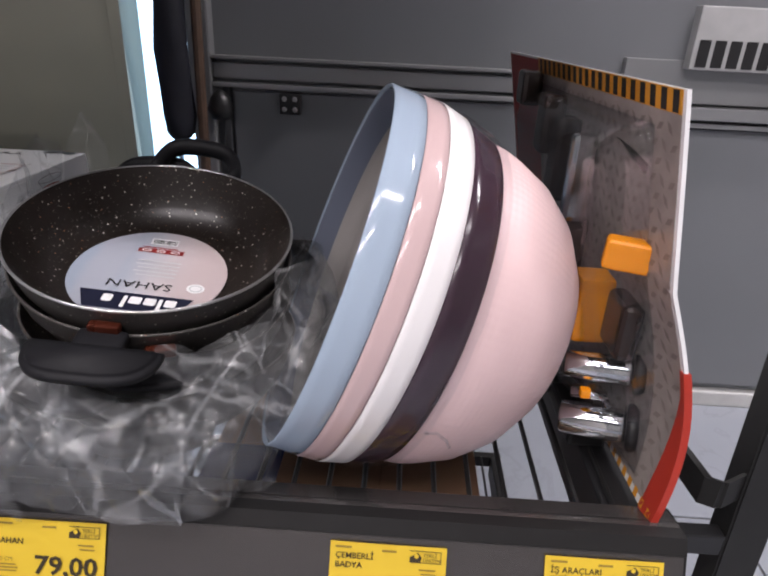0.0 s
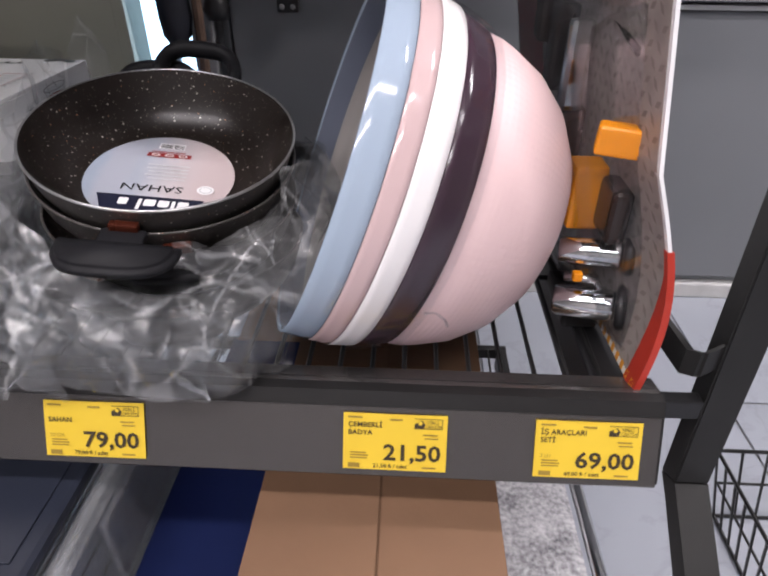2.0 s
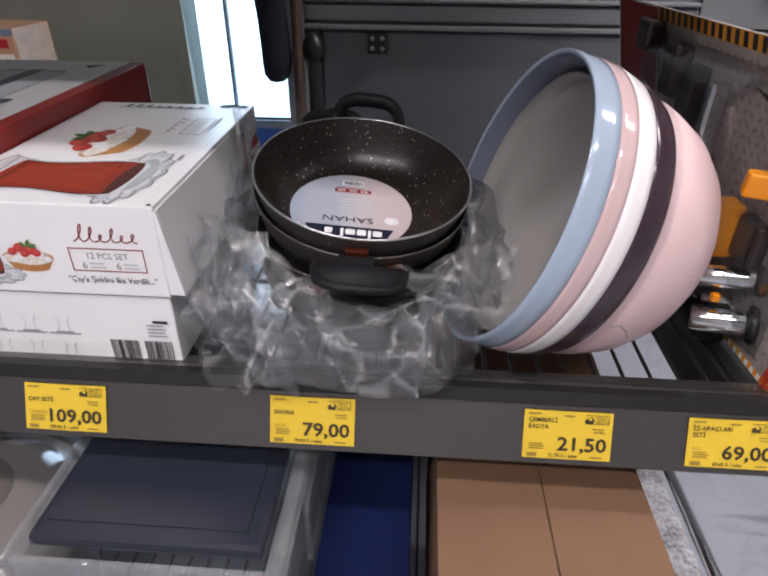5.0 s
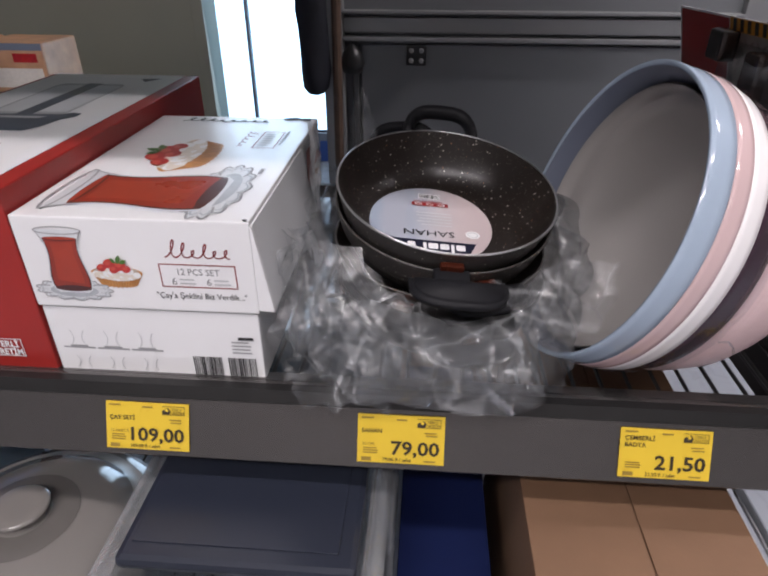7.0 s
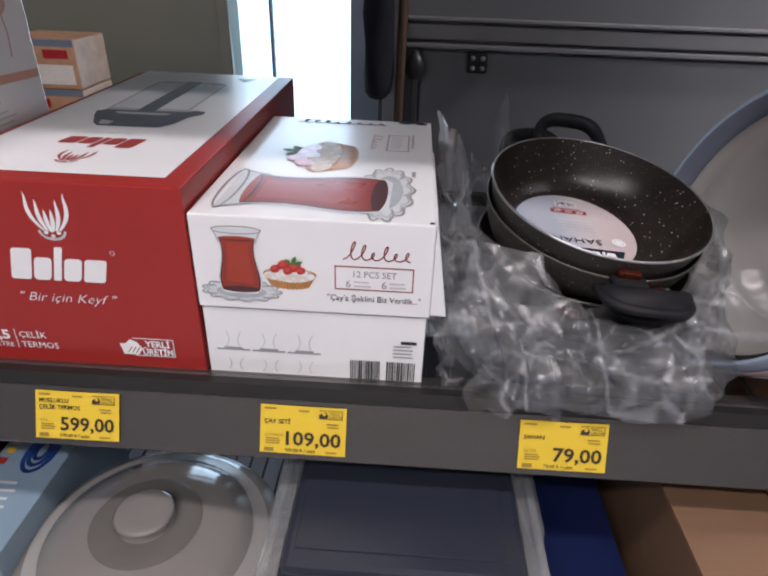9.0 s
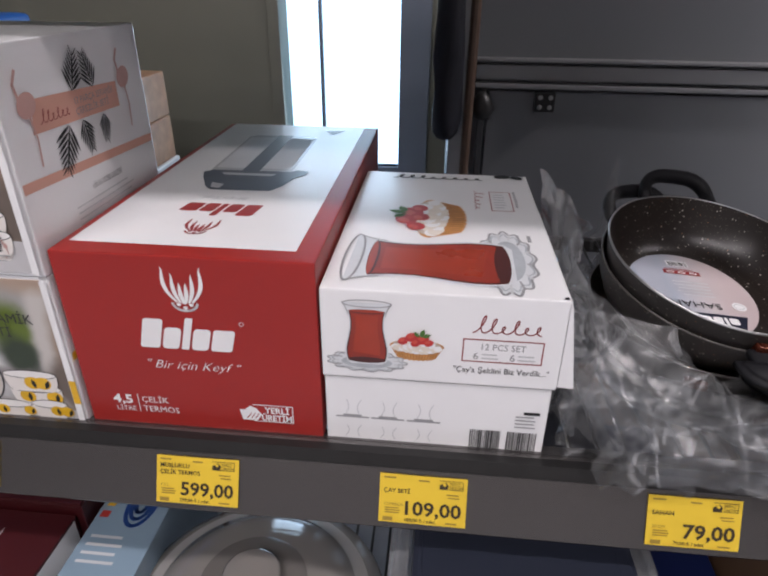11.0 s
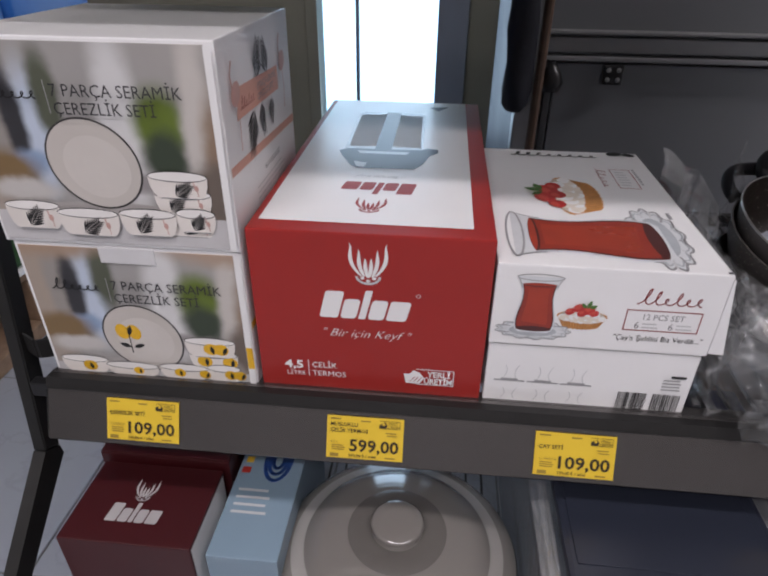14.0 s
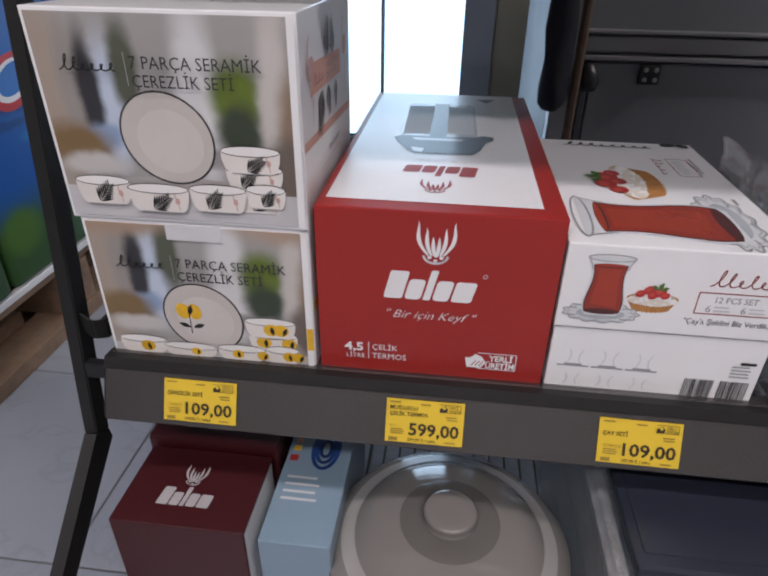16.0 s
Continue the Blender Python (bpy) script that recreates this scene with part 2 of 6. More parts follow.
def tube(points, r, n=8, closed=False, bm=None, flat=1.0):
    """A round bar along a line of points."""
    bm = bm or bmesh.new()
    pts = [Vector(p) for p in points]
    rings = []
    for i, p in enumerate(pts):
        a = pts[i - 1] if (i or closed) else p
        b = pts[(i + 1) % len(pts)] if (i + 1 < len(pts) or closed) else p
        d = (b - a).normalized()
        u = d.cross(Vector((0, 0, 1)) if abs(d.z) < 0.9 else Vector((0, 1, 0))).normalized()
        v = d.cross(u)
        rings.append([bm.verts.new(p + r * (math.cos(2 * math.pi * k / n) * u + flat * math.sin(2 * math.pi * k / n) * v)) for k in range(n)])
    pairs = list(zip(rings, rings[1:])) + ([(rings[-1], rings[0])] if closed else [])
    for a, b in pairs:
        for k in range(n):
            bm.faces.new((a[k], a[(k + 1) % n], b[(k + 1) % n], b[k]))
    if not closed:
        bm.faces.new(rings[0][::-1])
        bm.faces.new(rings[-1])
    return bm


class Print:
    """Ink laid flat on a face: shapes in metres from the face's corner, each layer a hair above the last."""

    def __init__(self, origin, u, v):
        self.o, self.u, self.v = Vector(origin), Vector(u).normalized(), Vector(v).normalized()
        self.n = self.u.cross(self.v)
        self.bm, self.mats, self.layer = bmesh.new(), [], 0

    def at(self, x, y):
        return self.o + self.u * x + self.v * y + self.n * (0.0003 + 0.00002 * self.layer)

    def poly(self, pts, m, up=True):
        if m not in self.mats:
            self.mats.append(m)
        if up:
            self.layer += 1
        f = self.bm.faces.new([self.bm.verts.new(self.at(*p)) for p in pts])
        f.material_index = self.mats.index(m)
        f.normal_update()
        if f.normal.dot(self.n) < 0:
            f.normal_flip()

    def rect(self, x0, y0, x1, y1, m, up=True):
        self.poly([(x0, y0), (x1, y0), (x1, y1), (x0, y1)], m, up)

    def oval(self, x, y, rx, ry, m, turn=0.0, n=28, a0=0.0, a1=360.0, wave=0.0, lobes=0):
        c, s = math.cos(radians(turn)), math.sin(radians(turn))
        pts = []
        for i in range(n + (a1 - a0 < 359)):
            a = radians(a0 + (a1 - a0) * i / n)
            k = 1 + wave * math.cos(lobes * a)
            px, py = rx * k * math.cos(a), ry * k * math.sin(a)
            pts.append((x + c * px - s * py, y + s * px + c * py))
        self.poly(pts, m)

    def ring(self, x, y, rx, ry, width, m, n=32, a0=0.0, a1=360.0, turn=0.0):
        c, s = math.cos(radians(turn)), math.sin(radians(turn))
        self.stroke([(x + c * rx * math.cos(radians(a)) - s * ry * math.sin(radians(a)), y + s * rx * math.cos(radians(a)) + c * ry * math.sin(radians(a))) for a in (a0 + (a1 - a0) * i / n for i in range(n + 1))], width, m)

    def stroke(self, pts, width, m):
        self.layer += 1
        for i, (a, b) in enumerate(zip(pts, pts[1:])):
            d = Vector((b[0] - a[0], b[1] - a[1]))
            if d.length < 1e-7:
                continue
            d = d.normalized() * width / 2
            e = Vector((-d.y, d.x))
            self.poly([(a[0] + e.x - d.x * 0.3, a[1] + e.y - d.y * 0.3), (a[0] - e.x - d.x * 0.3, a[1] - e.y - d.y * 0.3), (b[0] - e.x + d.x * 0.3, b[1] - e.y + d.y * 0.3), (b[0] + e.x + d.x * 0.3, b[1] + e.y + d.y * 0.3)], m, up=False)

    def done(self, parent, name="printed_picture", label=""):
        ob = part(name, self.bm, self.mats, parent, label)
        if name == "small_print":
            ob["kind"] = "stuff"
        return ob

    def text(self, words, x, y, size, m, parent, width=None, align="LEFT", shear=0.0, turn=0.0, name="lettering", bold=0.0):
        cu = bpy.data.curves.new("lettering", "FONT")
        cu.body, cu.size, cu.align_x, cu.shear = words, size, align, shear
        cu.resolution_u = 2
        cu.offset = bold * size
        tmp = bpy.data.objects.new("t", cu)
        me = bpy.data.meshes.new_from_object(tmp)
        bpy.data.objects.remove(tmp)
        bpy.data.curves.remove(cu)
        co = np.zeros(len(me.vertices) * 3)
        me.vertices.foreach_get("co", co)
        co = co.reshape(-1, 3)
        if width and len(co):
            co[:, 0] *= width / max(1e-6, co[:, 0].max() - co[:, 0].min())
        c, s = math.cos(radians(turn)), math.sin(radians(turn))
        self.layer += 1
        out = [self.at(x + c * p[0] - s * p[1], y + s * p[0] + c * p[1]) for p in co]
        me.vertices.foreach_set("co", np.array(out).ravel())
        me.materials.clear()
        me.materials.append(m)
        me.update()
        ob = new(name, me)
        ob.parent = parent
        return ob


def leaf(pr, x, y, length, turn, m, width=0.16):
    pts = []
    for i in range(9):
        s = i / 8
        pts.append((s * length, width * length * math.sin(math.pi * s) * 0.5))
    pts += [(p[0], -p[1]) for p in pts[-2:0:-1]]
    c, s = math.cos(radians(turn)), math.sin(radians(turn))
    pr.poly([(x + c * a - s * b, y + s * a + c * b) for a, b in pts], m)


def palm(pr, x, y, size, turn, m, wide=0.10):
    for k in range(7):
        f = k / 6
        c, s = math.cos(radians(turn)), math.sin(radians(turn))
        bx, by = x + c * size * f * 0.8, y + s * size * f * 0.8
        for side in (-1, 1):
            leaf(pr, bx, by, size * (0.60 - 0.3 * f), turn + side * (42 - 10 * f), m, wide)
    leaf(pr, x, y, size, turn, m, 0.07)


def crest(pr, x, y, h, m):
    """The round mark of curved blades over a netted ball; y is its foot."""
    for k in (-1, 1):
        for tip, top, base, bow in ((0.07, 0.66, 0.02, 0.02), (0.21, 0.86, 0.09, 0.06), (0.40, 1.0, 0.16, 0.13)):
            mid, wd = [], []
            for n in range(11):
                t = n / 10
                mid.append((base + (tip - base) * t + bow * math.sin(math.pi * min(1, t * 1.1)) * (1 - 0.4 * t), 0.20 + 0.1 * base + (top - 0.20) * t))
                wd.append(0.043 * math.sin(math.pi * (0.16 + 0.84 * t)) ** 0.8 + 0.002)
            pr.poly([(x + k * h * (a - q), y + h * b) for (a, b), q in zip(mid, wd)] + [(x + k * h * (a + q), y + h * b) for (a, b), q in list(zip(mid, wd))[::-1]], m)
    pr.ring(x, y + h * 0.22, h * 0.26, h * 0.19, abs(h) * 0.055, m, 18, 185, 355)
    for a, b in ((-0.13, 0.17), (0.13, 0.17), (0.0, 0.10), (0.0, 0.22)):
        pr.oval(x + h * a, y + h * b, abs(h) * 0.05, abs(h) * 0.04, m, n=10)


def rounded(x0, x1, y0, y1, r, slant, base):
    """Outline of a leaning block with round corners."""
    pts = []
    for cx, cy, s in ((x1 - r, y0 + r, -90), (x1 - r, y1 - r, 0), (x0 + r, y1 - r, 90), (x0 + r, y0 + r, 180)):
        for q in range(4):
            an = radians(s + q * 30)
            px, py = cx + r * math.cos(an), cy + r * math.sin(an)
            pts.append((px + slant * (py - base), py))
    return pts


def blocks(pr, x, y, w, h, m, slant=0.22):
    """A brand name as a row of plain leaning solid shapes of its size and colour."""
    run = 0.0
    for wide, tall, round_end in ((0.235, 0.98, 0.14), (0.205, 0.72, 0.24), (0.105, 1.06, 0.16), (0.205, 0.72, 0.24), (0.25, 0.72, 0.14)):
        a, b, hh = x + w * (run + 0.012), x + w * (run + wide - 0.012), h * tall
        run += wide
        pr.poly(rounded(a, b, y, y + hh, min(b - a, hh) * round_end, slant, y), m)


def scrawl(pr, x, y, w, h, m, thick, loops=5, turn=0.0, seed=1):
    """A brand name in script as a plain looping line."""
    rnd = random.Random(seed)
    c, s = math.cos(radians(turn)), math.sin(radians(turn))
    tall = [1.0, 0.85] + [rnd.choice((0.42, 0.5, 0.8)) for _ in range(loops)]
    pts = []
    for i in range(loops * 16 + 1):
        t = i / (loops * 16)
        a = t * loops * 2 * math.pi
        k = min(loops - 1, int(t * loops))
        px, py = t * w + 0.32 * w / loops * math.sin(a), h * tall[k] * (0.5 - 0.5 * math.cos(a))
        px += 0.3 * py
        pts.append((x + c * px - s * py, y + s * px + c * py))
    pr.stroke(pts, thick, m)


def lines(pr, x, y, w, n, pitch, thick, m, seed=3):
    """Rows of small print that cannot be read, as plain bars."""
    rnd = random.Random(seed)
    for i in range(n):
        pr.rect(x, y - i * pitch, x + w * (0.7 + 0.3 * rnd.random()), y - i * pitch + thick, m)


def barcode(pr, x, y, w, h, m, seed=5):
    rnd = random.Random(seed)
    p = x
    pr.layer += 1
    while p < x + w:
        b = w / 60 * rnd.choice((1, 1, 2, 3))
        pr.rect(p, y, min(p + b, x + w), y + h, m, up=False)
        p += b + w / 60 * rnd.choice((1, 1, 2))

# ---- the shop ----
SH = 0.44  # height of the shelf's wire deck
FLOORZ = 0.0
floor_ob = solid("floor", box(-4, 4, -3.5, 4.0, -0.12, -0.004), GROUT, "pale glazed tile floor with thin grey joints", "floor", kind="structure")


def slab(name, x0, x1, y0, y1, z0, z1, m, label, cat):
    return solid(name, box(x0, x1, y0, y1, z0, z1), m, label, cat, kind="structure")


WX0, WX1, WZ0, WY = -0.75, -0.315, 0.112, 1.85
slab("wall_back_west", -4, WX0, WY, WY + 0.15, 0, 2.8, OLIVE, "olive-grey painted wall beside the bright glass door", "wall")
slab("wall_back_east", WX1, 4, WY, WY + 0.15, 0, 2.8, OLIVE, "olive-grey painted wall behind the grey cabinet", "wall")
slab("wall_back_top", WX0, WX1, WY, WY + 0.15, 1.2, 2.8, OLIVE, "olive-grey painted wall over the glass door", "wall")
slab("wall_west", -4.15, -4, -3.5, WY + 0.15, 0, 2.8, WALLM, "off-white painted shop wall", "wall")
slab("wall_east", 4, 4.15, -3.5, WY + 0.15, 0, 2.8, WALLM, "off-white painted shop wall", "wall")
slab("wall_front", -4.15, 4.15, -3.65, -3.5, 0, 2.8, WALLM, "off-white painted shop wall", "wall")
slab("ceiling", -4.15, 4.15, -3.65, WY + 0.15, 2.8, 2.9, CEILM, "plain white shop ceiling", "ceiling")
backdrop = solid("backdrop", box(-2.2, 1.2, 2.20, 2.22, 0.002, 2.7), glow("daylight_white", (0.5, 0.74, 1.0), 3.0), "overexposed white daylight outside the glass door", "backdrop", kind="structure")

door = thing("door_1", "glass shop door with blue-grey frame and thin mullion", "door", kind="structure")
part("door_frame", box(WX0 - 0.03, WX0 + 0.012, WY - 0.02, WY + 0.05, 0, 1.2, 0.003), OLIVE, door)
part("door_frame", box(WX1 - 0.004, WX1 + 0.10, WY - 0.03, WY + 0.05, 0, 1.2, 0.003), FRAMEM, door)
part("mullion", box(-0.612, -0.600, WY + 0.04, WY + 0.06, WZ0, 1.2), FRAMEM, door)
part("kick_panel", box(WX0 + 0.012, WX1 - 0.004, WY + 0.02, WY + 0.06, 0, WZ0, 0.003), BLUEM, door, "blue kick panel at the foot of the door")
part("kick_rail", box(WX0 + 0.012, WX1 - 0.004, WY + 0.015, WY + 0.065, WZ0 - 0.03, WZ0, 0.002), FRAMEM, door)

# ceiling lamps
for tx, ty in TUBES:
    lamp = thing("ceiling_lamp_fixture", "white ceiling lamp with two fluorescent tubes", "ceiling lamp", (tx, ty, 2.8), group="ceiling lamps")
    part("housing", box(-0.64, 0.64, -0.12, 0.12, -0.06, -0.001, 0.006), CEILM, lamp)
    for k in (-0.06, 0.06):
        part("tube", tube([(-0.6, k, -0.085), (0.6, k, -0.085)], 0.013, 12), glow("tube_white", (1, 0.98, 0.95), 6.0), lamp)

# grey cabinet behind the shelf
cab = thing("refrigerated_cabinet", "grey laminated cabinet with framed hinged panels and pale plinth", "cabinet", (0, 0, 0))
CY = 0.80
part("body", box(-0.145, 2.6, CY + 0.012, CY + 0.6, 0.035, 1.25, 0.004), CABM, cab)
part("side_panel", box(-0.1495, -0.1455, CY + 0.032, CY + 0.6, 0.035, 1.25, 0.001), mat("deep_navy_panel", (0.010, 0.014, 0.045), 0.5), cab, "deep navy side panel")
part("plinth", box(-0.14, 2.59, CY - 0.004, CY + 0.55, 0.0, 0.034, 0.004), mat("pale_plinth", (0.55, 0.55, 0.54), 0.5), cab, "pale plinth strip")
part("corner_post", box(-0.150, -0.112, CY - 0.012, CY + 0.03, 0.034, 1.25, 0.004), CABTRIM, cab)
part("stile", box(-0.098, -0.086, CY - 0.004, CY + 0.02, 0.04, 0.583, 0.002), mat("dark_stile", (0.06, 0.062, 0.066), 0.5), cab, "dark rubber seal strip")
part("panel", box(-0.082, 0.56, CY, CY + 0.02, 0.05, 0.577, 0.003), CABM, cab, "grey hinged door panel")
part("panel", box(0.575, 1.6, CY, CY + 0.02, 0.05, 0.553, 0.003), CABM, cab, "grey hinged door panel")
for z0, z1, d in ((0.583, 0.591, 0.012), (0.597, 0.622, 0.006), (0.628, 0.633, 0.014)):
    part("moulding", box(-0.112, 0.566, CY - d, CY + 0.02, z0, z1, 0.0015), CABTRIM, cab)
for z0, z1, d in ((0.556, 0.564, 0.012), (0.570, 0.590, 0.02), (0.594, 0.66, 0.004)):
    part("moulding", box(0.570, 2.5, CY - d, CY + 0.02, z0, z1, 0.0015), CABTRIM, cab)
hinge = part("hinge", box(0.001, 0.037, CY - 0.014, CY - 0.001, 0.543, 0.578, 0.003), DARKRUB, cab, "small black hinge with two pins")
for hx, hz in ((0.010, 0.569), (0.028, 0.569), (0.010, 0.552), (0.028, 0.552)):
    pin = lathe([(0, 0.003), (0.004, 0.002), (0.0045, 0)], 10)
    bmesh.ops.transform(pin, matrix=pose(hx, CY - 0.0145, hz, 90), verts=pin.verts[:])
    part("pin", pin, CABTRIM, hinge)
grille = part("grille", box(0.66, 1.10, CY - 0.03, CY - 0.006, 0.648, 0.74, 0.002), mat("pale_grille", (0.42, 0.42, 0.42), 0.5), cab, "slotted grille")
for k in range(18):
    part("slot", box(0.668 + k * 0.024, 0.685 + k * 0.024, CY - 0.0315, CY - 0.02, 0.652, 0.692), BLACK, grille)

# hanging navy bundle and broom stick in front of the cabinet's corner
nav = mat("navy_cloth", (0.006, 0.007, 0.014), 0.7, var=0.3, scale=50, bump=0.4, bscale=90)
bag = lathe([(0, -0.02), (0.014, -0.018), (0.022, -0.008), (0.026, 0.02), (0.024, 0.07), (0.026, 0.12), (0.022, 0.2), (0.018, 0.30), (0.0, 0.305)], 24, wobble=lambda a, r, h: 1 + 0.12 * math.sin(3 * a + h * 30))
ob = solid("hanging_cloth", bag, nav, "rolled navy cloth bundle hanging beside a broom stick", "cloth", smooth=True)
ob.location = (-0.157, 0.742, 0.520)
hook = tube([(0, 0, 0.304), (0, 0.01, 0.33), (0, 0.044, 0.335)], 0.003, 6)
part("hook", hook, CABTRIM, ob)
stick = thing("broom", "brown wooden broom stick standing before the cabinet", "broom", (-0.122, 0.735, 0))
part("stick", tube([(0, 0, 0.07), (0.004, 0.012, 0.6), (0.008, 0.028, 1.15)], 0.0085, 10), mat("worn_brown_wood", (0.10, 0.06, 0.04), 0.5, var=0.3, scale=60), stick)
part("head", box(-0.05, 0.05, -0.02, 0.02, 0.04, 0.075, 0.006), DARKRUB, stick)
part("bristles", box(-0.048, 0.048, -0.018, 0.018, 0.0, 0.042), nav, stick)
blob = lathe([(0, -0.02), (0.016, -0.016), (0.022, 0), (0.016, 0.018), (0.006, 0.03), (0, 0.032)], 16)
ob = solid("black_hanging_pouch", blob, DARKRUB, "small black pouch hanging on the cabinet's corner", "pouch", smooth=True)
ob.location = (-0.094, 0.768, 0.55)

# ---- the shelf ----
X0, X1, DEEP = -0.618, 0.388, 0.45
shelf = thing("metal_shelf", "dark grey metal shelf with wire deck and price rail", "shelf", (0, 0, SH))


def rail_bm(x0, x1):
    pts = [(0.030, -0.012), (0.030, 0.0), (0.014, 0.004), (0.004, 0.003), (0.000, -0.005), (-0.0185, -0.0475), (-0.0178, -0.0492), (-0.016, -0.0497), (0.004, -0.0497), (0.006, -0.012)]
    return prism(pts, "x", x0, x1)


part("price_rail", rail_bm(X0, X1), RAILM, shelf, "lacquered steel price rail with bright lower edge")
lip = prism([(0.0165, 0.0035), (0.0035, 0.0042), (-0.0012, -0.0045), (0.0, -0.0062), (0.005, -0.001)], "x", X0 - 0.001, X1 + 0.001)
part("rail_lip", lip, STEEL, shelf)
for xc in (X0 - 0.0015, X1 + 0.0003):
    part("end_cap", prism([(0.030, -0.012), (0.030, 0.0), (0.014, 0.003), (0.004, 0.002), (0.000, -0.005), (-0.0175, -0.046), (-0.016, -0.048), (0.004, -0.048), (0.006, -0.012)], "x", xc, xc + 0.0012), STEEL, shelf)
# right channel made wide and black to stand for the shade along this side
part("side_channel", box(X1 - 0.036, X1 - 0.001, 0.031, DEEP, -0.05, -0.004, 0.002), DARKRUB, shelf)
part("side_plate", box(X1 - 0.012, X1 - 0.001, 0.031, DEEP, -0.09, -0.0505, 0.001), DARKRUB, shelf)
part("side_channel", box(X0 + 0.001, X0 + 0.016, 0.031, DEEP, -0.035, -0.001, 0.002), STEEL, shelf)
part("back_bar", box(X0, X1, DEEP, DEEP + 0.012, -0.02, -0.002, 0.002), STEEL, shelf)
for yy in (0.16, 0.31):
    part("cross_wire", tube([(X0 + 0.016, yy, -0.0065), (X1 - 0.016, yy, -0.0065)], 0.0022, 6), WIRE, shelf)
wire = finish(tube([(0, 0.029, -0.0025), (0, DEEP, -0.0025)], 0.0017, 6), "wire", WIRE)
k = X0 + 0.03
while k < X1 - 0.02:
    ob = new("wire", wire)
    ob.parent = shelf
    ob.location = (k, 0, 0)
    k += 0.0215

# uprights with a forward-splayed foot
POSTM = mat("near_black_powder_coat", (0.017, 0.0168, 0.0165), 0.5, spec=0.35, metal=0.1, var=0.15, scale=60, bump=0.12, bscale=900)
for side, xa, xb in ((-1, -0.673, -0.6595), (1, 0.4345, 0.4600)):
    up = thing("shelf_upright", "dark grey steel shelf upright with splayed foot", "upright", (0, 0, 0), group="shelf uprights")
    dp = 0.017
    front_y = lambda z: (0.0143 + 0.149 * (z - 0.33)) if side < 0 else (0.033 + 0.03 * (z - 0.33))  # the posts lean back a little
    post = prism([(front_y(0.335), 0.335), (front_y(0.325) + dp + 0.004, 0.325), (front_y(1.6) + dp, 1.6), (front_y(1.6), 1.6)], "x", xa, xb)
    bmesh.ops.bevel(post, geom=post.edges[:], offset=0.0012, segments=2, affect="EDGES")
    part("post", post, POSTM, up)
    foot = prism([(front_y(0.335) - 0.0005, 0.3345), (front_y(0.325) + dp + 0.0035, 0.3245), (0.036, 0.312), (-0.085, 0.214), (-0.10, 0.232)], "x", xa + 0.0004, xb - 0.0004)
    part("foot", foot, POSTM, up)
    part("leg", prism([(-0.1005, 0.2315), (-0.0855, 0.2135), (-0.083, 0.0), (-0.102, 0.0)], "x", xa + 0.0004, xb - 0.0004), POSTM, up)
    inner = xb if side < 0 else xa
    arm = [(inner, 0.040, 0.452), (inner - side * 0.014, 0.034, 0.449), (inner - side * 0.021, 0.040, 0.447), (inner - side * 0.026, 0.10, 0.447), (inner - side * 0.030, 0.20, 0.447)]
    bar = bmesh.new()
    rows = [[bar.verts.new((x + dx, y, z + dz)) for dx, dz in ((-0.0022, -0.010), (0.0022, -0.010), (0.0022, 0.010), (-0.0022, 0.010))] for x, y, z in arm]
    for p, q in zip(rows, rows[1:]):
        for i in range(4):
            bar.faces.new((p[i], p[(i + 1) % 4], q[(i + 1) % 4], q[i]))
    bar.faces.new(rows[0][::-1])
    bar.faces.new(rows[-1])
    bmesh.ops.recalc_face_normals(bar, faces=bar.faces[:])
    part("bracket", bar, POSTM, up, "bent flat bracket arm")
    a, b = sorted((inner, X1 + 0.002 if side > 0 else X0 - 0.002))
    part("clip", box(a, b, front_y(0.40) + 0.001, front_y(0.40) + 0.012, 0.398, 0.414, 0.0015), DARKRUB, up)

# unseen next shelf up, added on the same uprights to shade cabinet and goods
upper = thing("metal_shelf", "unseen dark grey shelf above, added to shade the cabinet and goods", "shelf", (0, 0, 0.90))
part("deck", box(X0, X1, 0.03, DEEP, -0.02, 0.0, 0.002), STEEL, upper)
part("price_rail", box(X0, X1, 0.012, 0.029, -0.045, 0.003, 0.003), RAILM, upper)
# tall plate added to keep the front lamps off the cabinet
part("shade_plate", box(X0, X1, DEEP + 0.001, DEEP + 0.012, -0.02, 0.32, 0.002), STEEL, upper)

# ---- price tags ----
LEAN = math.atan2(0.0175, 0.041)


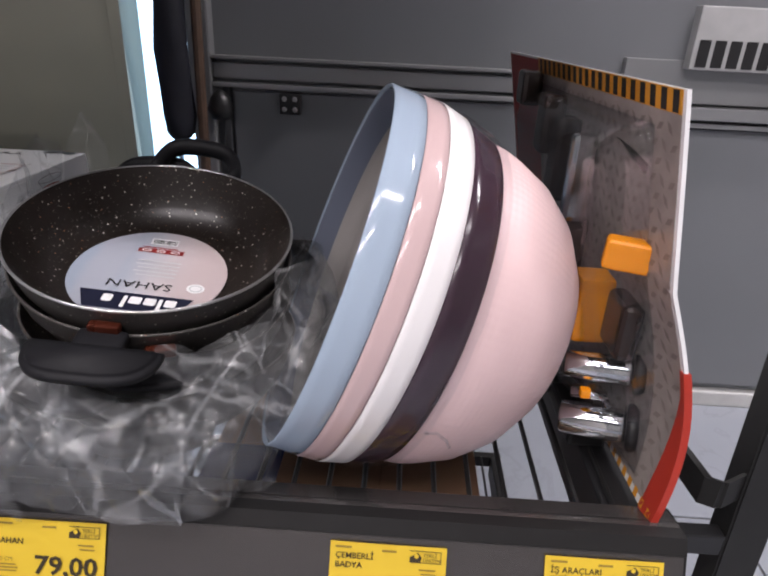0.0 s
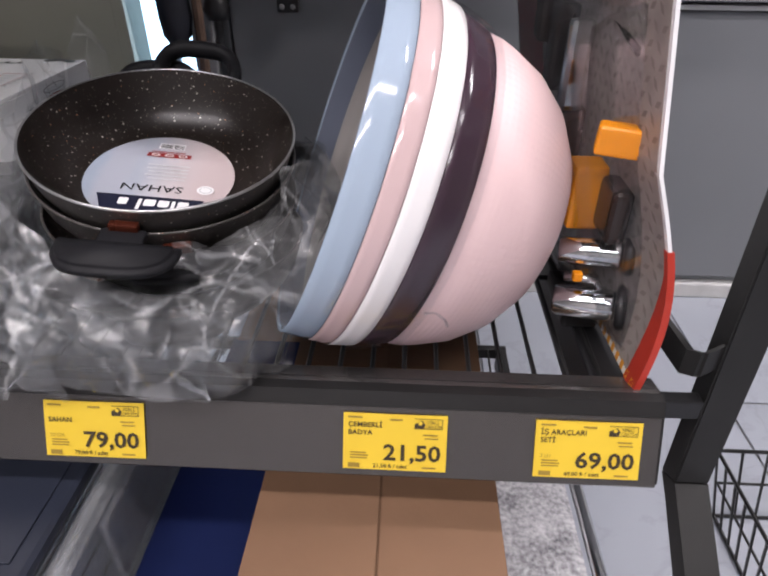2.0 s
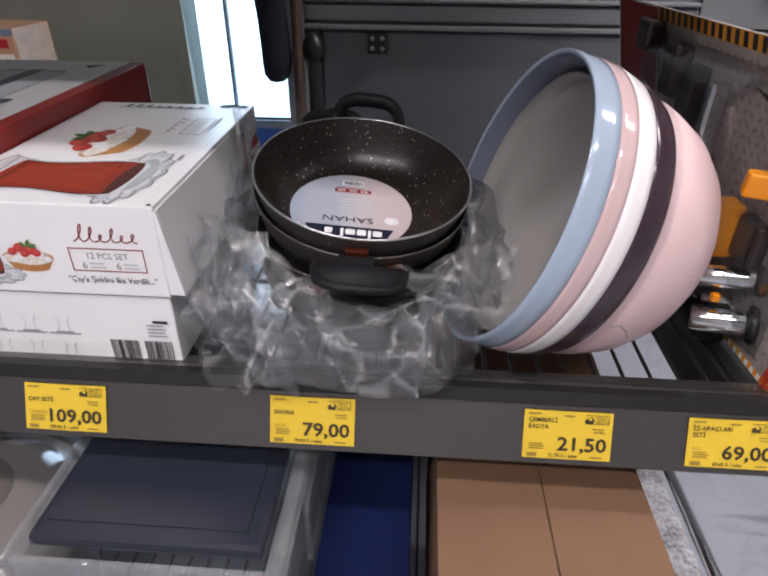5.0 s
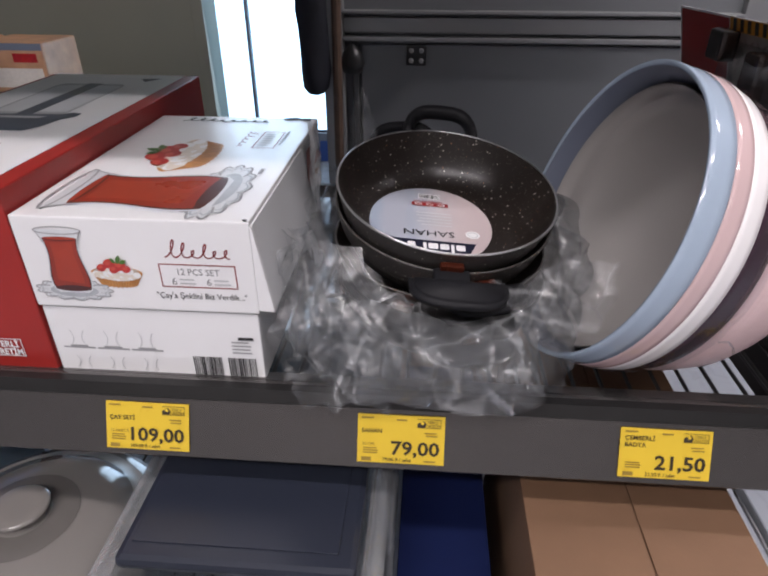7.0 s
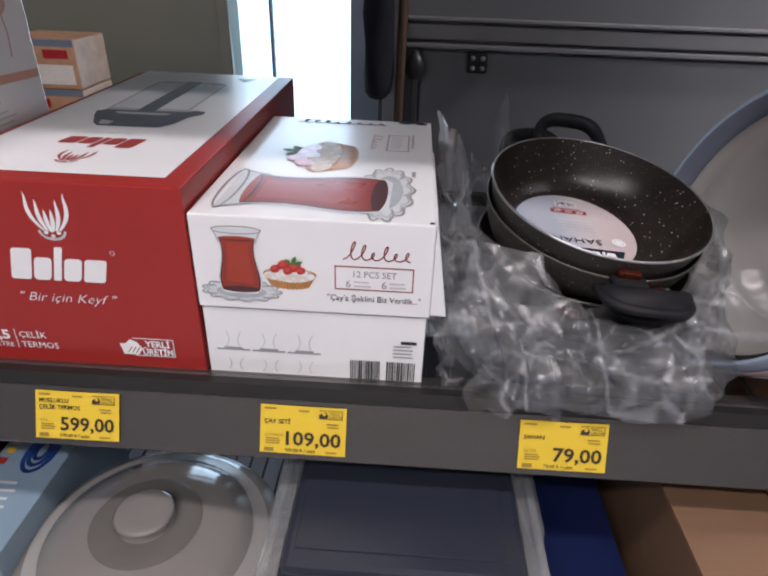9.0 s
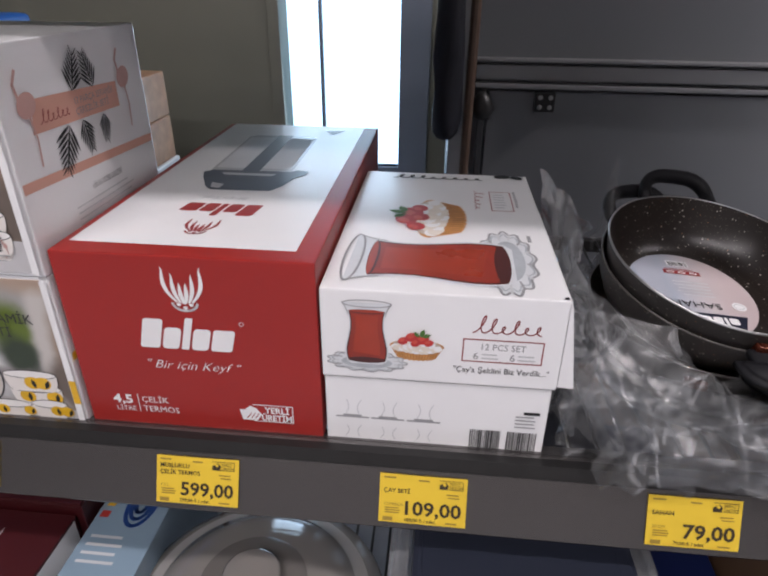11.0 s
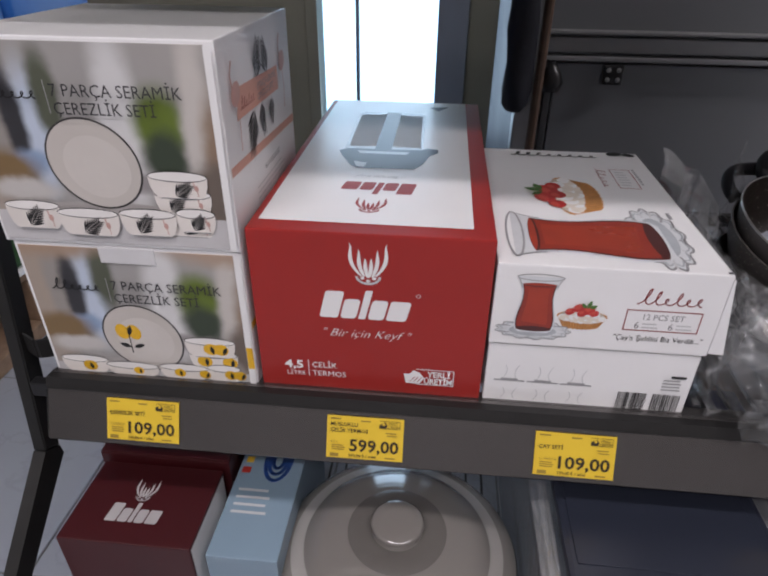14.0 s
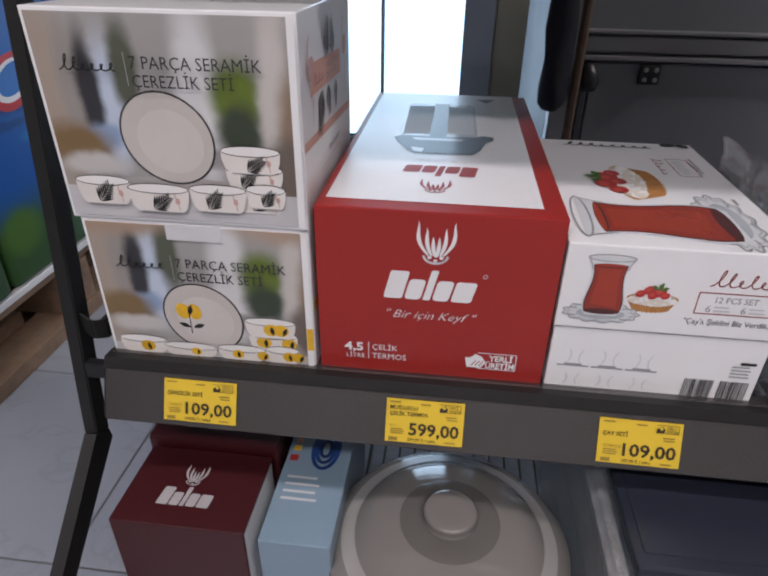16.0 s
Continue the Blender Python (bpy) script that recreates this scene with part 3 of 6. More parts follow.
def price_tag(x, name_lines, price, unit, sub, tilt=0.0):
    tg = thing("price_tag", "yellow paper price tag on the shelf's price rail", "price tag", (0, 0, 0), group="price tags")
    W, Hh = 0.065, 0.0375
    top = Vector((x, -0.0020, SH - 0.0088))
    down = Vector((0, -math.sin(LEAN), -math.cos(LEAN)))
    u = Vector((math.cos(radians(tilt)), 0, math.sin(radians(tilt))))
    n = u.cross(-down).normalized()
    o = top + down * Hh + n * 0.0008
    bm = bmesh.new()
    vs = []
    for d in (0, 0.0005):
        vs.append([bm.verts.new(o + u * (a * W) - down * (b * Hh) + n * (d + 0.0004 * math.sin(a * 3.1) * b)) for a, b in ((0, 0), (0.5, 0), (1, 0), (1, 1), (0.5, 1), (0, 1))])
    bm.faces.new(vs[1])
    bm.faces.new(vs[0][::-1])
    for i in range(6):
        bm.faces.new((vs[0][i], vs[0][(i + 1) % 6], vs[1][(i + 1) % 6], vs[1][i]))
    part("paper", bm, YELLOW, tg)
    p = Print(o + n * 0.0009, u, -down)
    p.text(price, 0.0615, 0.0072, 0.0148, TAGINK, tg, width=0.0075 + 0.0057 * len(price), align="RIGHT", name="price", bold=0.022)
    for i, s in enumerate(name_lines):
        p.text(s, 0.003, 0.0235 - 0.0052 * (i - len(name_lines) + 1) , 0.0047, TAGINK, tg, bold=0.012)
    p.text(sub, 0.0035, 0.0135, 0.0033, TAGPALE, tg)
    p.text(unit, 0.019, 0.0018, 0.0038, TAGINK, tg, bold=0.01)
    lines(p, 0.0045, 0.0112, 0.013, 3, 0.0018, 0.0008, TAGPALE)
    p.rect(0.0032, 0.0015, 0.0105, 0.0045, TAGPALE)
    lines(p, 0.05, 0.0022, 0.011, 1, 0.002, 0.0011, TAGPALE, 4)
    p.rect(0.003, 0.0345, 0.012, 0.0357, TAGPALE)
    p.rect(0.029, 0.0336, 0.037, 0.0348, TAGPALE)
    for a, b, c, d in ((0.0445, 0.0288, 0.062, 0.0292), (0.0445, 0.0352, 0.062, 0.0356), (0.0616, 0.0288, 0.062, 0.0356)):
        p.rect(a, b, c, d, TAGINK)
    p.poly([(0.0445, 0.0288), (0.0502, 0.0288), (0.0512, 0.0318), (0.0490, 0.0345), (0.0465, 0.033), (0.0445, 0.032)], TAGINK)
    p.oval(0.0482, 0.0325, 0.0013, 0.0013, YELLOW, n=10)
    p.text("YERLİ", 0.0518, 0.0323, 0.0030, TAGINK, tg)
    p.text("ÜRETİM", 0.0518, 0.0296, 0.0027, TAGINK, tg)
    p.rect(0.05, 0.0245, 0.059, 0.0254, TAGPALE)
    p.rect(0.051, 0.0222, 0.0595, 0.023, TAGPALE)
    p.done(tg, "small_print")
    return tg


price_tag(-0.563, ["ÇEREZLİK SETİ"], "109,00", "109,00 ₺ / adet", "7 PARÇA")
price_tag(-0.368, ["MUSLUKLU", "ÇELİK TERMOS"], "599,00", "599,00 ₺ / adet", "4,5 L", 0.4)
price_tag(-0.1945, ["ÇAY SETİ"], "109,00", "109,00 ₺ / adet", "12 PARÇA", -0.3)
price_tag(0.0, ["SAHAN"], "79,00", "79,00 ₺ / adet", "20 CM", 0.3)
price_tag(0.192, ["ÇEMBERLİ", "BADYA"], "21,50", "21,50 ₺ / adet", "", -0.2)
price_tag(0.3115, ["İŞ ARAÇLARI", "SETİ"], "69,00", "69,00 ₺ / adet", "3 LÜ", 0.3)


# ---- cardboard boxes ----
def carton(name, label, x0, x1, y0, y1, z0, z1, m, group=""):
    th = thing(name, label, "box", (0, 0, 0), group)
    part("carton", box(x0, x1, y0, y1, z0, z1, 0.0012), m, th)
    return th


# steel thermos box
RX0, RX1, RY0, RY1, RZ1 = -0.4285, -0.2415, 0.019, 0.411, SH + 0.1515
rx = carton("thermos_box", "deep red and white cardboard box of a steel thermos", RX0, RX1, RY0, RY1, SH, RZ1, RED)
f = Print((RX0, RY0, SH), (1, 0, 0), (0, 0, 1))
crest(f, 0.0930, 0.1085, 0.0350, WHITE2)
blocks(f, 0.0525, 0.0765, 0.071, 0.0255, WHITE2, slant=0.24)
f.ring(0.1320, 0.1010, 0.0016, 0.0016, 0.0005, WHITE2, 12)
f.text("\" Bir için Keyf \"", 0.0895, 0.0585, 0.0108, WHITE2, rx, width=0.072, align="CENTER", shear=0.42, bold=-0.012)
f.text("4,5", 0.0215, 0.0225, 0.0115, WHITE2, rx, width=0.016, bold=0.03)
f.text("LİTRE", 0.0225, 0.0152, 0.0062, WHITE2, rx, width=0.0155)
f.rect(0.0415, 0.0145, 0.0421, 0.032, WHITE2)
f.text("ÇELİK", 0.0445, 0.0245, 0.0078, WHITE2, rx)
f.text("TERMOS", 0.0445, 0.0155, 0.0078, WHITE2, rx, width=0.029)
for a, b, c, d in ((0.133, 0.0135, 0.1645, 0.0142), (0.133, 0.0293, 0.1645, 0.03), (0.1638, 0.0135, 0.1645, 0.03)):
    f.rect(a, b, c, d, WHITE2)
f.poly([(0.1245, 0.0145), (0.136, 0.0145), (0.140, 0.0205), (0.136, 0.0262), (0.131, 0.0285), (0.127, 0.0245), (0.1225, 0.0245)], WHITE2)
for kk in range(3):
    f.stroke([(0.128 + kk * 0.0032, 0.0162), (0.1318 + kk * 0.003, 0.0215)], 0.0007, RED)
f.text("YERLİ", 0.1425, 0.0222, 0.0080, WHITE2, rx, width=0.0195, bold=0.03)
f.text("ÜRETİM", 0.1395, 0.0150, 0.0080, WHITE2, rx, width=0.0235, bold=0.03)
f.done(rx, "small_print")
f = Print((RX1, RY1, RZ1), (-1, 0, 0), (0, -1, 0))
WIDTH, LONG = RX1 - RX0, RY1 - RY0
DKBLUE = mat("blue_grey_ink", (0.06, 0.075, 0.105), 0.45, var=0.1, coat=0.3)
MIDGREY = mat("silver_ink", (0.47, 0.48, 0.5), 0.4, var=0.08, coat=0.6)
f.rect(0.0165, 0.001, WIDTH - 0.006, LONG - 0.017, WHITE)
crest(f, 0.0985, 0.3545, -0.030, REDINK)
blocks(f, 0.0625, 0.2895, 0.064, 0.0255, REDINK, slant=0.15)
f.text("Bir için Keyf", 0.0995, 0.2725, 0.0095, PALEINK, rx, width=0.040, align="CENTER", shear=0.4)
f.poly([(0.064, 0.066), (0.070, 0.058), (0.137, 0.058), (0.1435, 0.066), (0.1415, 0.198), (0.0625, 0.198)], MIDGREY)
f.poly([(0.0665, 0.070), (0.094, 0.066), (0.094, 0.188), (0.0655, 0.188)], PALEINK)
f.poly([(0.111, 0.066), (0.1405, 0.070), (0.1385, 0.190), (0.111, 0.190)], PALEINK)
f.poly([(0.094, 0.056), (0.111, 0.056), (0.111, 0.205), (0.094, 0.205)], DKBLUE)
f.poly([(0.047, 0.193), (0.058, 0.190), (0.064, 0.196), (0.139, 0.198), (0.146, 0.206), (0.1405, 0.222), (0.129, 0.247), (0.122, 0.255), (0.0685, 0.254), (0.061, 0.240), (0.055, 0.214), (0.047, 0.204)], DKBLUE)
f.poly([(0.075, 0.205), (0.128, 0.205), (0.124, 0.212), (0.079, 0.212)], MIDGREY)
f.poly([(0.114, 0.240), (0.127, 0.236), (0.123, 0.250), (0.115, 0.251)], MIDGREY)
f.poly([(0.0375, 0.023), (0.0615, 0.027), (0.0495, 0.044)], DKBLUE)
f.done(rx)

# tea glass set boxes
TEA = mat("tea_red_ink", (0.30, 0.028, 0.012), 0.35, var=0.25, scale=40, coat=0.6)
TEADK = mat("dark_tea_ink", (0.07, 0.012, 0.01), 0.35, var=0.2, scale=40, coat=0.6)
GLASSINK = mat("glass_grey_ink", (0.42, 0.45, 0.48), 0.4, var=0.25, scale=70, coat=0.6)
CRUST = mat("crust_ink", (0.58, 0.27, 0.08), 0.5, var=0.35, scale=160, coat=0.6)
CREAM = mat("cream_ink", (0.7, 0.64, 0.56), 0.5, var=0.12, scale=120)
BERRY = mat("berry_ink", (0.42, 0.02, 0.018), 0.4, var=0.3, scale=120, coat=0.6)
GREENINK = mat("green_ink", (0.06, 0.14, 0.03), 0.5, var=0.3, scale=90)


TEALIT = mat("bright_tea_ink", (0.345, 0.036, 0.013), 0.3, var=0.12, scale=50, coat=0.5)
CLEARINK = mat("clear_glass_ink", (0.66, 0.68, 0.70), 0.35, var=0.08, scale=60, coat=0.5)
DKCRUST = mat("dark_crust_ink", (0.36, 0.15, 0.04), 0.5, var=0.2, scale=120)


def tea_glass(pr, x, y, h, turn=0.0, flat=0.55, dip=0.0):
    """A slim-waisted tea glass on a scalloped saucer."""
    def at(a, b):
        c, s = math.cos(radians(turn)), math.sin(radians(turn))
        return (x + h * (c * a - s * b), y + h * (s * a + c * b))

    def half(t):
        return float(np.interp(t, (0, 0.05, 0.13, 0.24, 0.36, 0.48, 0.6, 0.72, 0.84, 0.93, 1), (0.22, 0.28, 0.305, 0.31, 0.29, 0.262, 0.242, 0.24, 0.262, 0.295, 0.34)))

    def scallop(k, grow=0.0):
        return [at(dip + k * flat * (1 + 0.06 * math.cos(13 * a) + grow) * math.cos(a), 0.04 + k * 0.17 * (1 + 0.09 * math.cos(13 * a)) * math.sin(a)) for a in (2 * math.pi * i / 104 for i in range(105))]
    pr.poly(scallop(1.0)[:-1], CLEARINK)
    pr.stroke(scallop(1.0), 0.016 * h, GREYINK)
    pr.stroke(scallop(0.88), 0.012 * h, GLASSINK)
    for i in range(13):
        a = 2 * math.pi * (i + 0.5) / 13
        pr.stroke([at(dip + flat * 0.72 * math.cos(a), 0.04 + 0.12 * math.sin(a)), at(dip + flat * 0.97 * math.cos(a), 0.04 + 0.165 * math.sin(a))], 0.014 * h, GREYINK if i % 2 else PALEINK)
    pr.oval(*at(dip, 0.03), h * flat * 0.66, h * 0.10, GLASSINK, turn)
    ts = [i / 20 for i in range(21)]
    pr.poly([at(half(t), t) for t in ts] + [at(-half(t), t) for t in ts[::-1]], CLEARINK)
    edge = lambda q, lo, hi: [at(half(t) * q, t) for t in ts[lo:hi]] + [at(-half(t) * q, t) for t in ts[lo:hi][::-1]]
    pr.poly(edge(0.93, 1, 18), TEADK)
    pr.poly(edge(0.86, 2, 18), TEA)
    pr.poly([at(half(t) * 0.62, t) for t in ts[3:17]] + [at(-half(t) * 0.62, t) for t in ts[4:17][::-1]], TEALIT)
    pr.poly([at(0.27 * math.cos(a), 0.07 + 0.05 * math.sin(a)) for a in (2 * math.pi * i / 24 for i in range(24))], TEADK)
    pr.poly([at(0.255 * math.cos(a), 0.86 + 0.034 * math.sin(a)) for a in (2 * math.pi * i / 24 for i in range(24))], TEADK)
    pr.poly([at(0.24 * math.cos(a), 0.866 + 0.024 * math.sin(a)) for a in (2 * math.pi * i / 24 for i in range(24))], TEALIT)
    pr.stroke([at(0.335 * math.cos(a), 0.985 + 0.055 * math.sin(a)) for a in (2 * math.pi * i / 32 for i in range(33))], 0.014 * h, GREYINK)
    for k in (-1, 1):
        pr.stroke([at(k * half(t), t) for t in ts[16:]], 0.012 * h, GREYINK)


def tart(pr, x, y, w, turn=0.0, tall=1.0):
    """A fluted pastry case with piped cream and strawberries."""
    def at(a, b):
        c, s = math.cos(radians(turn)), math.sin(radians(turn))
        b *= tall
        return (x + w * (c * a - s * b), y + w * (s * a + c * b))
    foot = [at(0.37 * math.cos(a), -0.20 + 0.085 * math.sin(a) * (1 + 0.15 * math.cos(26 * a))) for a in (math.pi * (1 + i / 26) for i in range(27))]
    brim = [at(0.5 * math.cos(a) * (1 + 0.012 * math.cos(34 * a)), 0.04 + 0.13 * math.sin(a)) for a in (math.pi * i / 30 for i in range(31))]
    pr.poly(foot + brim, CRUST)
    for i in range(15):
        a = -0.44 + 0.063 * i
        pr.stroke([at(a, 0.02 - 0.10 * math.cos(a * 3.2)), at(a * 0.78, -0.20 - 0.07 * math.cos(a * 3.2))], 0.020 * w, DKCRUST)
    rnd = random.Random(8)
    pr.oval(*at(0, 0.05), w * 0.45, w * 0.135 * tall, mat("cream_shade_ink", (0.50, 0.43, 0.35), 0.5, var=0.2, scale=160), turn)
    for row, (n, rx, lift, size) in enumerate(((13, 0.40, 0.03, 0.085), (9, 0.27, 0.09, 0.10), (5, 0.13, 0.14, 0.10))):
        for i in range(n):
            a = math.pi * (1 + (i + 0.5) / n)
            pr.oval(*at(rx * math.cos(a), lift + 0.10 * math.sin(a) + 0.012 * rnd.uniform(-1, 1)), w * size * rnd.uniform(0.75, 1.0), w * size * 0.72 * tall, CREAM if (i + row) % 3 else WHITE2, turn, n=12)
    for a, b, r in ((-0.26, 0.15, 0.10), (-0.10, 0.24, 0.12), (0.10, 0.20, 0.13), (-0.02, 0.12, 0.10), (0.22, 0.13, 0.09)):
        pr.oval(*at(a, b), w * r, w * r * 0.8 * tall, BERRY, turn + 25, n=14)
        pr.oval(*at(a - 0.02, b + 0.02), w * r * 0.55, w * r * 0.4 * tall, mat("light_berry_ink", (0.58, 0.07, 0.045), 0.35, var=0.2, scale=200, coat=0.5), turn + 25, n=12)
    leaf(pr, *at(0.06, 0.24), w * 0.20, 70 + turn, GREENINK, 0.45)
    leaf(pr, *at(0.10, 0.25), w * 0.17, 25 + turn, GREENINK, 0.5)
    leaf(pr, *at(0.04, 0.25), w * 0.15, 130 + turn, GREENINK, 0.5)


MX0, MX1, MY0, MY1 = -0.2385, -0.0745, 0.020, 0.287
ml = carton("tea_set_box", "white cardboard tea glass set box with barcode under a second box", MX0, MX1, MY0, MY1, SH, SH + 0.0605, WHITE, "tea set boxes")
f = Print((MX0, MY0, SH), (1, 0, 0), (0, 0, 1))
for j in range(2):
    for i in range(3):
        gx, gy = 0.020 + 0.027 * i, 0.024 - 0.021 * j
        if j == 0:
            f.rect(gx - 0.0125, gy - 0.0008, gx + 0.0125, gy + 0.0006, GREYINK)
            f.rect(gx - 0.007, gy, gx + 0.007, gy + 0.0022, GREYINK)
        hh = 0.014 if j == 0 else 0.011
        for k in (-1, 1):
            f.stroke([(gx + k * (0.0055 - 0.0022 * math.sin(math.pi * t) + 0.0012 * t * k), gy + 0.002 + hh * t) for t in (i2 / 6 for i2 in range(7))], 0.0006, PALEINK)
barcode(f, 0.109, 0.003, 0.0225, 0.0175, BLACK, 5)
barcode(f, 0.1365, 0.003, 0.0215, 0.0175, BLACK, 9)
f.rect(0.1465, 0.0372, 0.1582, 0.0398, BLACK)
lines(f, 0.141, 0.0345, 0.017, 4, 0.0032, 0.0011, GREYINK)
f.done(ml, "small_print")

UZ0, UZ1 = SH + 0.0612, SH + 0.1345
mu = carton("tea_set_box", "white tea glass set box printed with tea glass and tart", MX0 - 0.001, MX1 + 0.002, MY0 - 0.002, MY1, UZ0 + 0.001, UZ1, WHITE, "tea set boxes")
flap = prism([(MX1 + 0.0022, UZ0 + 0.004), (MX1 + 0.0135, UZ0 + 0.0035), (MX1 + 0.0035, UZ1 - 0.004), (MX1 + 0.0022, UZ1 - 0.003)], "y", MY0 - 0.002, MY0 + 0.0)
part("side_flap", flap, WHITE, mu, "sprung open side flap")
flap2 = prism([(MX1 + 0.012, UZ0 + 0.0035), (MX1 + 0.0135, UZ0 + 0.0035), (MX1 + 0.0035, UZ1 - 0.003), (MX1 + 0.0022, UZ1 - 0.003)], "y", MY0 + 0.0005, MY0 + 0.17)
part("side_flap", flap2, WHITE, mu, "sprung open side flap")
f = Print((MX0 - 0.001, MY0 - 0.002, UZ0), (1, 0, 0), (0, 0, 1))
tea_glass(f, 0.0325, 0.0140, 0.0500)
f.done(mu, "printed_glass", "red tea in a slim glass on a saucer")
f = Print((MX0 - 0.001, MY0 - 0.002, UZ0), (1, 0, 0), (0, 0, 1))
tart(f, 0.0675, 0.0300, 0.0375)
f.done(mu, "printed_tart", "cream tart with red berries")
f = Print((MX0 - 0.001, MY0 - 0.002, UZ0), (1, 0, 0), (0, 0, 1))
scrawl(f, 0.105, 0.0455, 0.046, 0.0135, REDINK, 0.0009, 6)
for a, b, c, d in ((0.099, 0.0215, 0.154, 0.0223), (0.099, 0.0395, 0.154, 0.0403), (0.099, 0.0215, 0.0998, 0.0403), (0.1532, 0.0215, 0.154, 0.0403)):
    f.rect(a, b, c, d, REDINK)
f.text("12 PCS SET", 0.1265, 0.0318, 0.0072, GREYINK, mu, width=0.03, align="CENTER")
f.text("6", 0.1065, 0.0236, 0.0082, GREYINK, mu)
f.text("6", 0.1315, 0.0236, 0.0082, GREYINK, mu)
for bx in (0.1125, 0.1375):
    lines(f, bx, 0.0275, 0.0135, 2, 0.0032, 0.0011, PALEINK)
f.text("\"Çay'a Şeklini Biz Verdik...\"", 0.0935, 0.0125, 0.0068, BLACK, mu, width=0.066)
f.done(mu, "small_print")
f = Print((MX0 - 0.001, MY0 - 0.002, UZ1), (1, 0, 0), (0, 1, 0))
tea_glass(f, 0.1345, 0.0500, 0.120, 89, 0.44, 0.06)
f.done(mu, "printed_glass", "red tea in a slim glass on a saucer")
f = Print((MX0 - 0.001, MY0 - 0.002, UZ1), (1, 0, 0), (0, 1, 0))
tart(f, 0.0740, 0.1380, 0.089, 90, 1.1)
f.done(mu, "printed_tart", "cream tart with red berries")
f = Print((MX0 - 0.001, MY0 - 0.002, UZ1), (1, 0, 0), (0, 1, 0))
for a, b, c, d in ((0.125, 0.161, 0.1258, 0.213), (0.1445, 0.161, 0.1453, 0.213), (0.125, 0.161, 0.1453, 0.162), (0.125, 0.212, 0.1453, 0.213)):
    f.rect(a, b, c, d, REDINK)
lines(f, 0.1285, 0.203, 0.012, 6, 0.007, 0.0026, PALEINK)
scrawl(f, 0.111, 0.213, 0.050, 0.009, REDINK, 0.0008, 5, turn=-90, seed=4)
scrawl(f, 0.030, 0.2480, 0.090, 0.012, BLACK, 0.0020, 8, seed=6)
f.oval(0.1415, 0.2625, 0.009, 0.006, BLACK, 20)
f.oval(0.1560, 0.2605, 0.007, 0.005, BLACK, -30)
lines(f, 0.1475, 0.210, 0.003, 7, 0.0065, 0.0042, GREYINK)
f.rect(0.149, 0.092, 0.152, 0.105, GREYINK)
f.oval(0.164, 0.0022, 0.0018, 0.0014, BLACK)
f.done(mu, "small_print")
f = Print((MX1 + 0.002, MY0 + 0.05, UZ0), (0, 1, 0), (0, 0, 1))
tea_glass(f, 0.155, 0.016, 0.05)
f.done(mu, "printed_glass", "red tea in a slim glass on a saucer")
f = Print((MX1 + 0.002, MY0 + 0.05, UZ0), (0, 1, 0), (0, 0, 1))
tart(f, 0.2, 0.032, 0.042)
f.done(mu, "printed_tart", "cream tart with red berries")

# ceramic snack set boxes
PHOTO = [(0.095, 0.080, 0.14, 0.11, (0.34, 0.33, 0.32)), (0.008, 0.09, 0.030, 0.10, (0.36, 0.30, 0.25)), (0.026, 0.10, 0.014, 0.06, (0.30, 0.28, 0.26)), (0.052, 0.088, 0.018, 0.06, (0.50, 0.57, 0.68)),
         (0.038, 0.094, 0.012, 0.060, (0.035, 0.035, 0.04)), (0.041, 0.066, 0.022, 0.013, (0.25, 0.34, 0.50)), (0.066, 0.112, 0.014, 0.045, (0.09, 0.10, 0.07)), (0.018, 0.058, 0.038, 0.024, (0.20, 0.13, 0.06)), (0.030, 0.044, 0.036, 0.012, (0.52, 0.50, 0.48)),
         (0.116, 0.092, 0.022, 0.09, (0.64, 0.64, 0.64)), (0.143, 0.095, 0.026, 0.034, (0.12, 0.17, 0.025)), (0.144, 0.072, 0.024, 0.026, (0.04, 0.055, 0.035)), (0.170, 0.085, 0.015, 0.11, (0.54, 0.51, 0.48)), (0.184, 0.060, 0.018, 0.08, (0.28, 0.20, 0.14)), (0.177, 0.046, 0.022, 0.034, (0.15, 0.12, 0.10)), (0.128, 0.052, 0.04, 0.010, (0.30, 0.28, 0.28))]
ARCH = [(0.020, 0.134, 0.08, 0.022, (0.36, 0.26, 0.19)), (0.170, 0.134, 0.07, 0.022, (0.40, 0.30, 0.23))]
PLATE = mat("stoneware_ink", (0.54, 0.505, 0.47), 0.35, var=0.10, scale=14)
BOWL = mat("bowl_ink", (0.74, 0.70, 0.66), 0.4, var=0.07, scale=50)
BOWLIN = mat("bowl_inside_ink", (0.80, 0.78, 0.76), 0.4, var=0.05)
LEMON = mat("lemon_ink", (0.72, 0.42, 0.02), 0.4, var=0.2, scale=90)
FLAM = mat("flamingo_ink", (0.58, 0.36, 0.32), 0.4, var=0.15)


